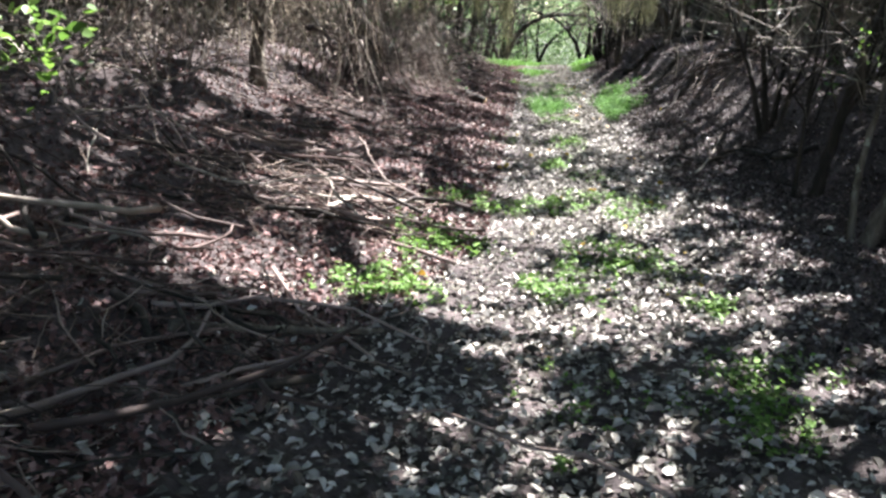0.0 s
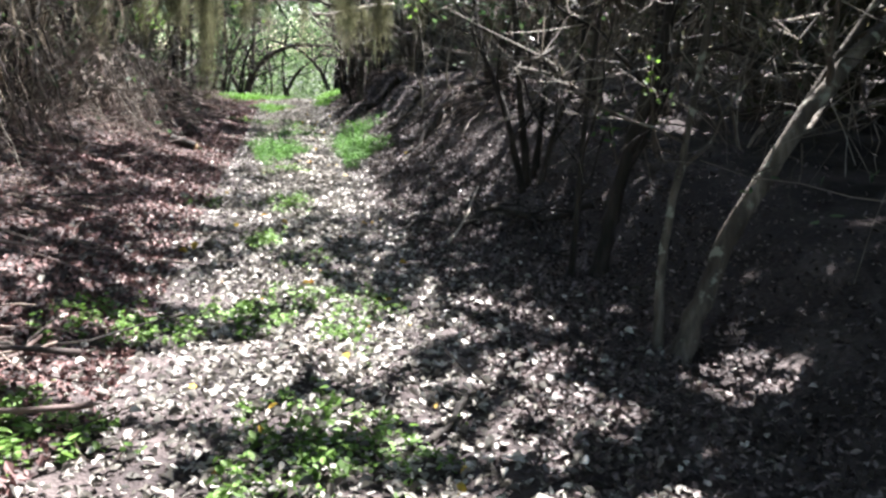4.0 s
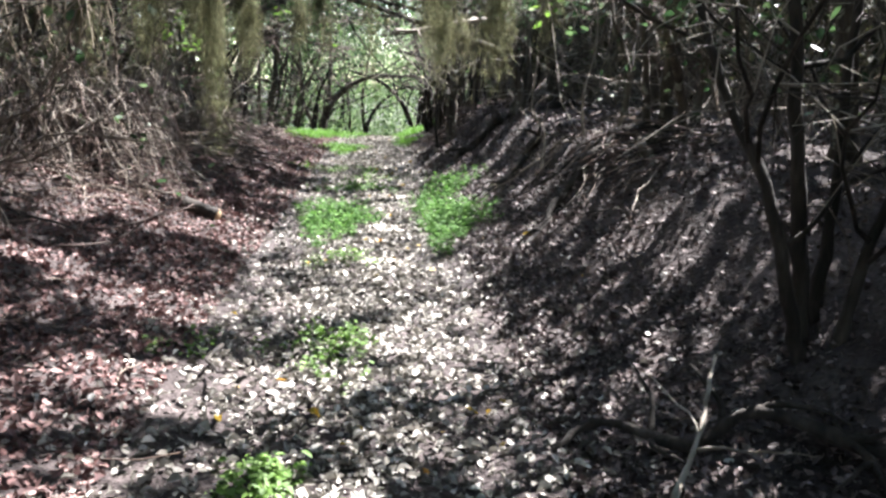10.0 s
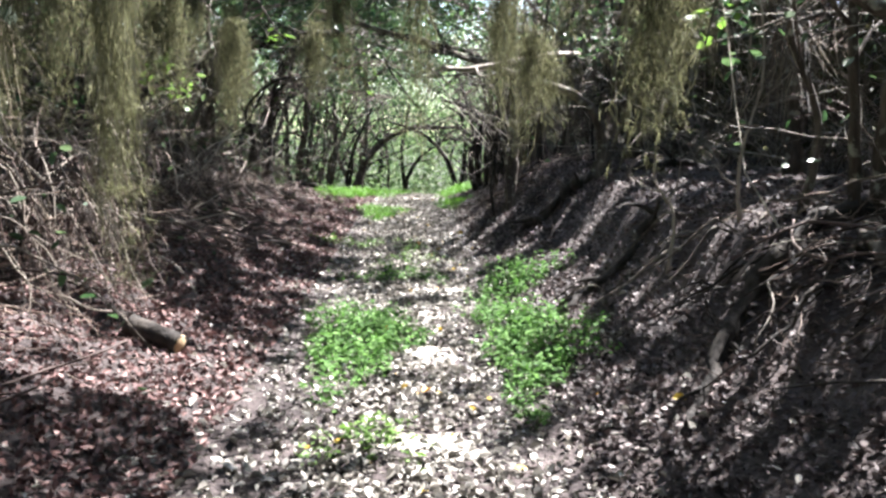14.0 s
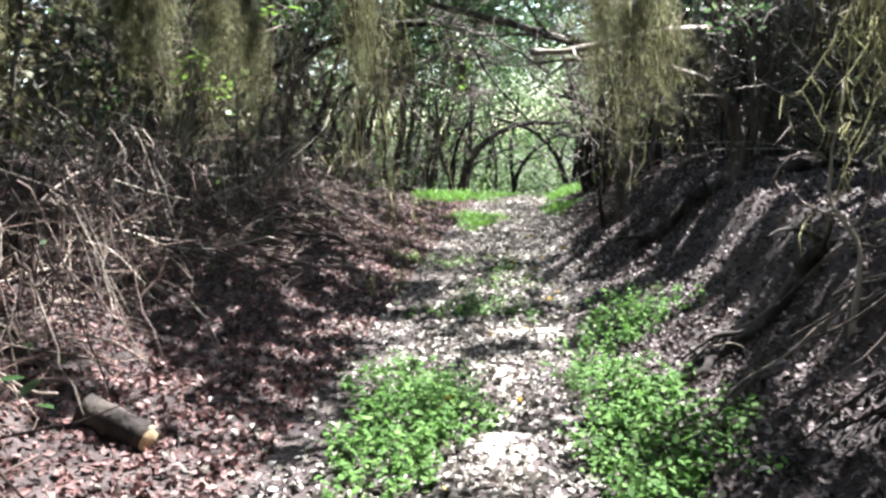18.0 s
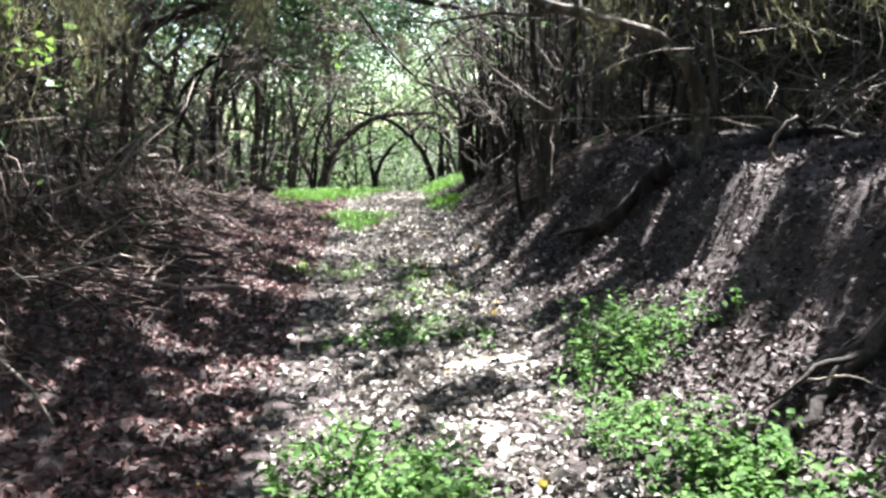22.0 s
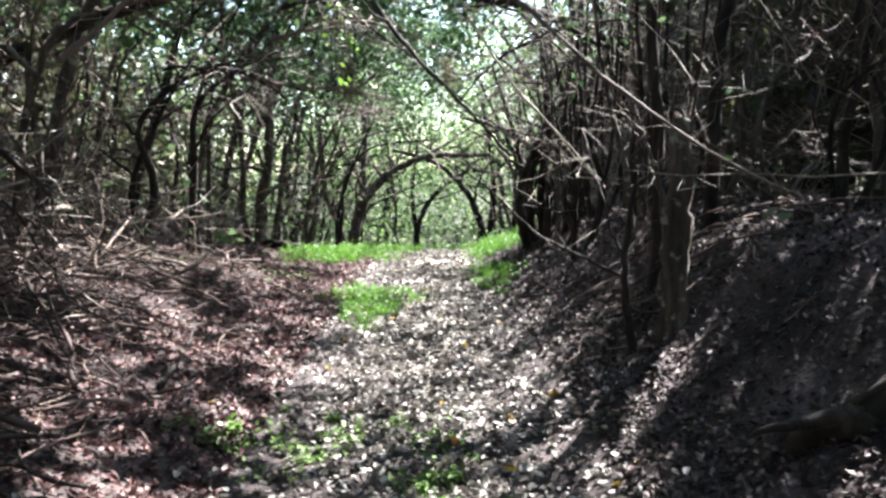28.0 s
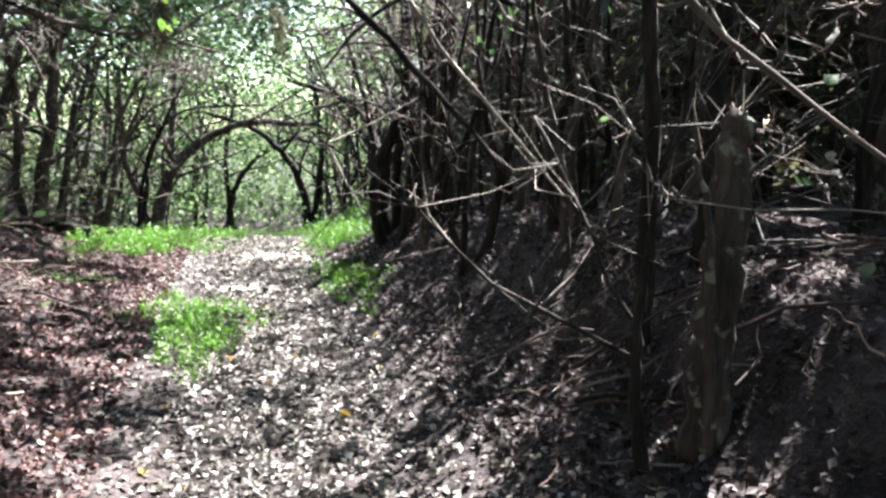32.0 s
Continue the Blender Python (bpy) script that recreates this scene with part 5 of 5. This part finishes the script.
# ---- fallen leaves ----
def litter(name, seed, count, pick, size, material, label, plain=False):
    rng = np.random.default_rng(seed)
    x, y = pick(rng, count)
    bare = np.zeros(count, bool)
    for sx, sy, rx, ry in SAND:
        bare |= ((x - sx) / rx) ** 2 + ((y - sy) / ry) ** 2 < rng.uniform(0.5, 1.3, count)
    keep = ~(bare & (rng.uniform(0, 1, count) < 0.6))
    # the steep cut of the bank sheds most of its leaves
    steep = np.abs(land(x + 0.12, y) - land(x - 0.12, y)) / 0.24
    keep &= (x < middle(y)) | (rng.uniform(0, 1, count) > np.interp(steep, [0.5, 1.0], [0, 0.4]))
    x, y, count = x[keep], y[keep], int(keep.sum())
    c = np.stack([x, y, land(x, y) + rng.uniform(0.004, 0.026, count)], 1)
    shape = plain_leaves(rng, c, size, 1.2) if plain else leaves(rng, c, size, 0.55, 0.52, 0.6, 0.75)
    ob = new(name, mesh_of(name, *shape, material, False))
    tagged(ob, label, "fallen leaves", kind="stuff")


def along_path(rng, n):
    y = 1.5 + 33 * rng.uniform(0, 1, n) ** 1.15
    return middle(y) - np.interp(y, [5, 8], [0.45, 0]) + rng.normal(0, 1, n) * np.interp(y, [7, 10, 12, 14], [0.8, 0.62, 0.58, 0.5]), y


def left_slope(rng, n):
    y = 1.5 + 33 * rng.uniform(0, 1, n) ** 1.1
    return middle(y) - np.interp(y, [5, 8.5], [1.6, 0.9]) - np.abs(rng.normal(0, 1.8, n)), y


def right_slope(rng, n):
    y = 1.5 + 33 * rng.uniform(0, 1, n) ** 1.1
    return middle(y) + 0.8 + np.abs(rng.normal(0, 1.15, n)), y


litter("path_litter", 1, 76000, along_path, 0.036, M_LITTER, "pale dry leaves covering the path")
litter("slope_litter", 2, 92000, left_slope, 0.046, M_RUST, "rusty brown leaves covering the slope", True)
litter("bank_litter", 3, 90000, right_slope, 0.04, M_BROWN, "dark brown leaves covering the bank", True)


litter("yellow_litter", 4, 260, along_path, 0.045, M_YELLOW, "scattered yellow and orange fallen leaves")


# ---- the wood beyond ----
def far_leaves(name, seed, count, pick, size, material, label, lump=0.5):
    rng = np.random.default_rng(seed)
    heads = pick(rng, count)
    c = (heads[:, None] + rng.normal(0, lump, (count, 24, 3)) * [1, 1, 0.8]).reshape(-1, 3)
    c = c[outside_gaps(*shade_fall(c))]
    ob = new(name, mesh_of(name, *plain_leaves(rng, c, size), material))
    tagged(ob, label, "foliage", kind="stuff")


def clearing(rng, n):
    y = rng.uniform(40, 66, n)
    x = rng.normal(1, 5.5, n)
    z = land(x, y) + 0.05 + rng.uniform(0, 1, n) ** 1.2 * 8.0
    ok = (np.abs(x - middle(y)) > 1.3) | (y > 46)
    return np.stack([x, y, z], 1)[ok].repeat(2, 0)[:n]


def side_woods(rng, n):
    y = rng.uniform(-6, 60, n)
    s = np.where(rng.uniform(0, 1, n) < 0.5, -1, 1)
    x = s * (6.0 + 9 * rng.uniform(0, 1, n) ** 1.3)
    return np.stack([x, y, land(x, y) + rng.uniform(0.1, 7.5, n)], 1)


far_leaves("far_foliage", 91, 4400, clearing, 0.15, M_FAR, "green foliage of the far wood, coloured pale for sun and haze", 0.4)
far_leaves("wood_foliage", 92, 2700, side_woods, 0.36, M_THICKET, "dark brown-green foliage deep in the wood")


def deep_woods(rng, n):
    y = rng.uniform(-8, 60, n)
    x = np.where(rng.uniform(0, 1, n) < 0.5, -1, 1) * rng.uniform(15, 19, n)
    return np.stack([x, y, land(x, y) + rng.uniform(0, 7, n)], 1)


# Outer backdrop of large leaves, added to hide bright sky between the trunks.
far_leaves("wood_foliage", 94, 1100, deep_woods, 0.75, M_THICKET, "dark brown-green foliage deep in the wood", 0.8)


def bank_woods(rng, n):
    y, x = np.where(rng.uniform(0, 1, n) < 0.35, rng.uniform(6, 14, n), rng.uniform(22, 44, n)), 5.6 + 5 * rng.uniform(0, 1, n) ** 1.4
    return np.stack([x, y, land(x, y) + rng.uniform(0.6, 6.0, n)], 1)


# Added leaf mass that stops light leaking through from behind the right bank.
far_leaves("wood_foliage", 93, 850, bank_woods, 0.34, M_THICKET, "dark brown-green foliage added to block sky gaps behind the bank")


def thicket(name, seed, count, side, label):
    """Thin crossing twigs that fill the wood behind the bank."""
    rng = np.random.default_rng(seed)
    heap = Heap()
    heads = []
    for _ in range(count // 14):
        y = rng.uniform(5, 39)
        x = float(middle(y)) + side * ((3.7 if side < 0 else 3.2) + abs(rng.normal(0, 1.7)))
        heads.append((x, y, float(land(x, y)) + rng.uniform(0.3, 3.2)))
    for n in range(count):
        at = np.array(heads[n % len(heads)]) + rng.normal(0, 0.45, 3)
        pts = wander(rng, at, rng.normal(0, 1, 3) + [0, 0, 0.1], rng.uniform(0.4, 1.3), 4, 0.3, -0.06)
        heap.add(*tube(pts, rng.uniform(0.003, 0.008) * np.linspace(1, 0.4, 5), 3))
    ob = new(name, heap.mesh(name, M_REDTWIG if side < 0 else M_TWIG))
    tagged(ob, label, "thicket", kind="stuff")


def dead_vines(seed, x, y, top, count, label):
    """A curtain of dry thin vines and shreds hanging in the brush."""
    rng = np.random.default_rng(seed)
    foot = np.array([x, y, top])
    root = thing("dead_vines", foot, label, "vines", "dead vines")
    limb = wander(rng, (-0.5, -0.5, 0.05), (0.7, 0.7, 0.1), 1.6, 7, 0.2)
    part("carrying_limb", mesh_of("limb", *tube(limb, np.linspace(0.02, 0.008, 8), 5, 0.1, rng), M_BARK), root)
    heap = Heap()
    for _ in range(count):
        at = limb[int(rng.integers(8))] + rng.normal(0, 0.16, 3) * [1, 1, 0.5]
        pts = wander(rng, at, (rng.normal(0, 0.25), rng.normal(0, 0.25), -1), rng.uniform(0.3, 1.3), 6, 0.22, -0.1)
        heap.add(*tube(pts, rng.uniform(0.0025, 0.0075) * np.linspace(1, 0.4, 7), 3))
    part("vine_tangle", heap.mesh("vines", M_TAN), root, "dry tan hanging vines", "stuff")


rng = np.random.default_rng(97)
for n in range(18):
    y = 8.6 + n * 0.46 + rng.normal(0, 0.2)
    x = float(middle(y)) - rng.uniform(2.9, 4.2)
    dead_vines(970 + n, x, y, float(land(x, y)) + rng.uniform(1.2, 2.1), 70, "dry tan vines hanging in the dead brush")
for n in range(8):
    y = rng.uniform(13, 24)
    x = float(middle(y)) + rng.uniform(2.6, 3.8)
    dead_vines(995 + n, x, y, float(land(x, y)) + rng.uniform(1.1, 1.8), 50, "dry tan vines hanging on the bank")
thicket("thicket", 95, 4200, -1, "tangle of thin reddish-grey twigs behind the slope")
thicket("thicket", 96, 5200, 1, "tangle of thin grey twigs behind the bank")
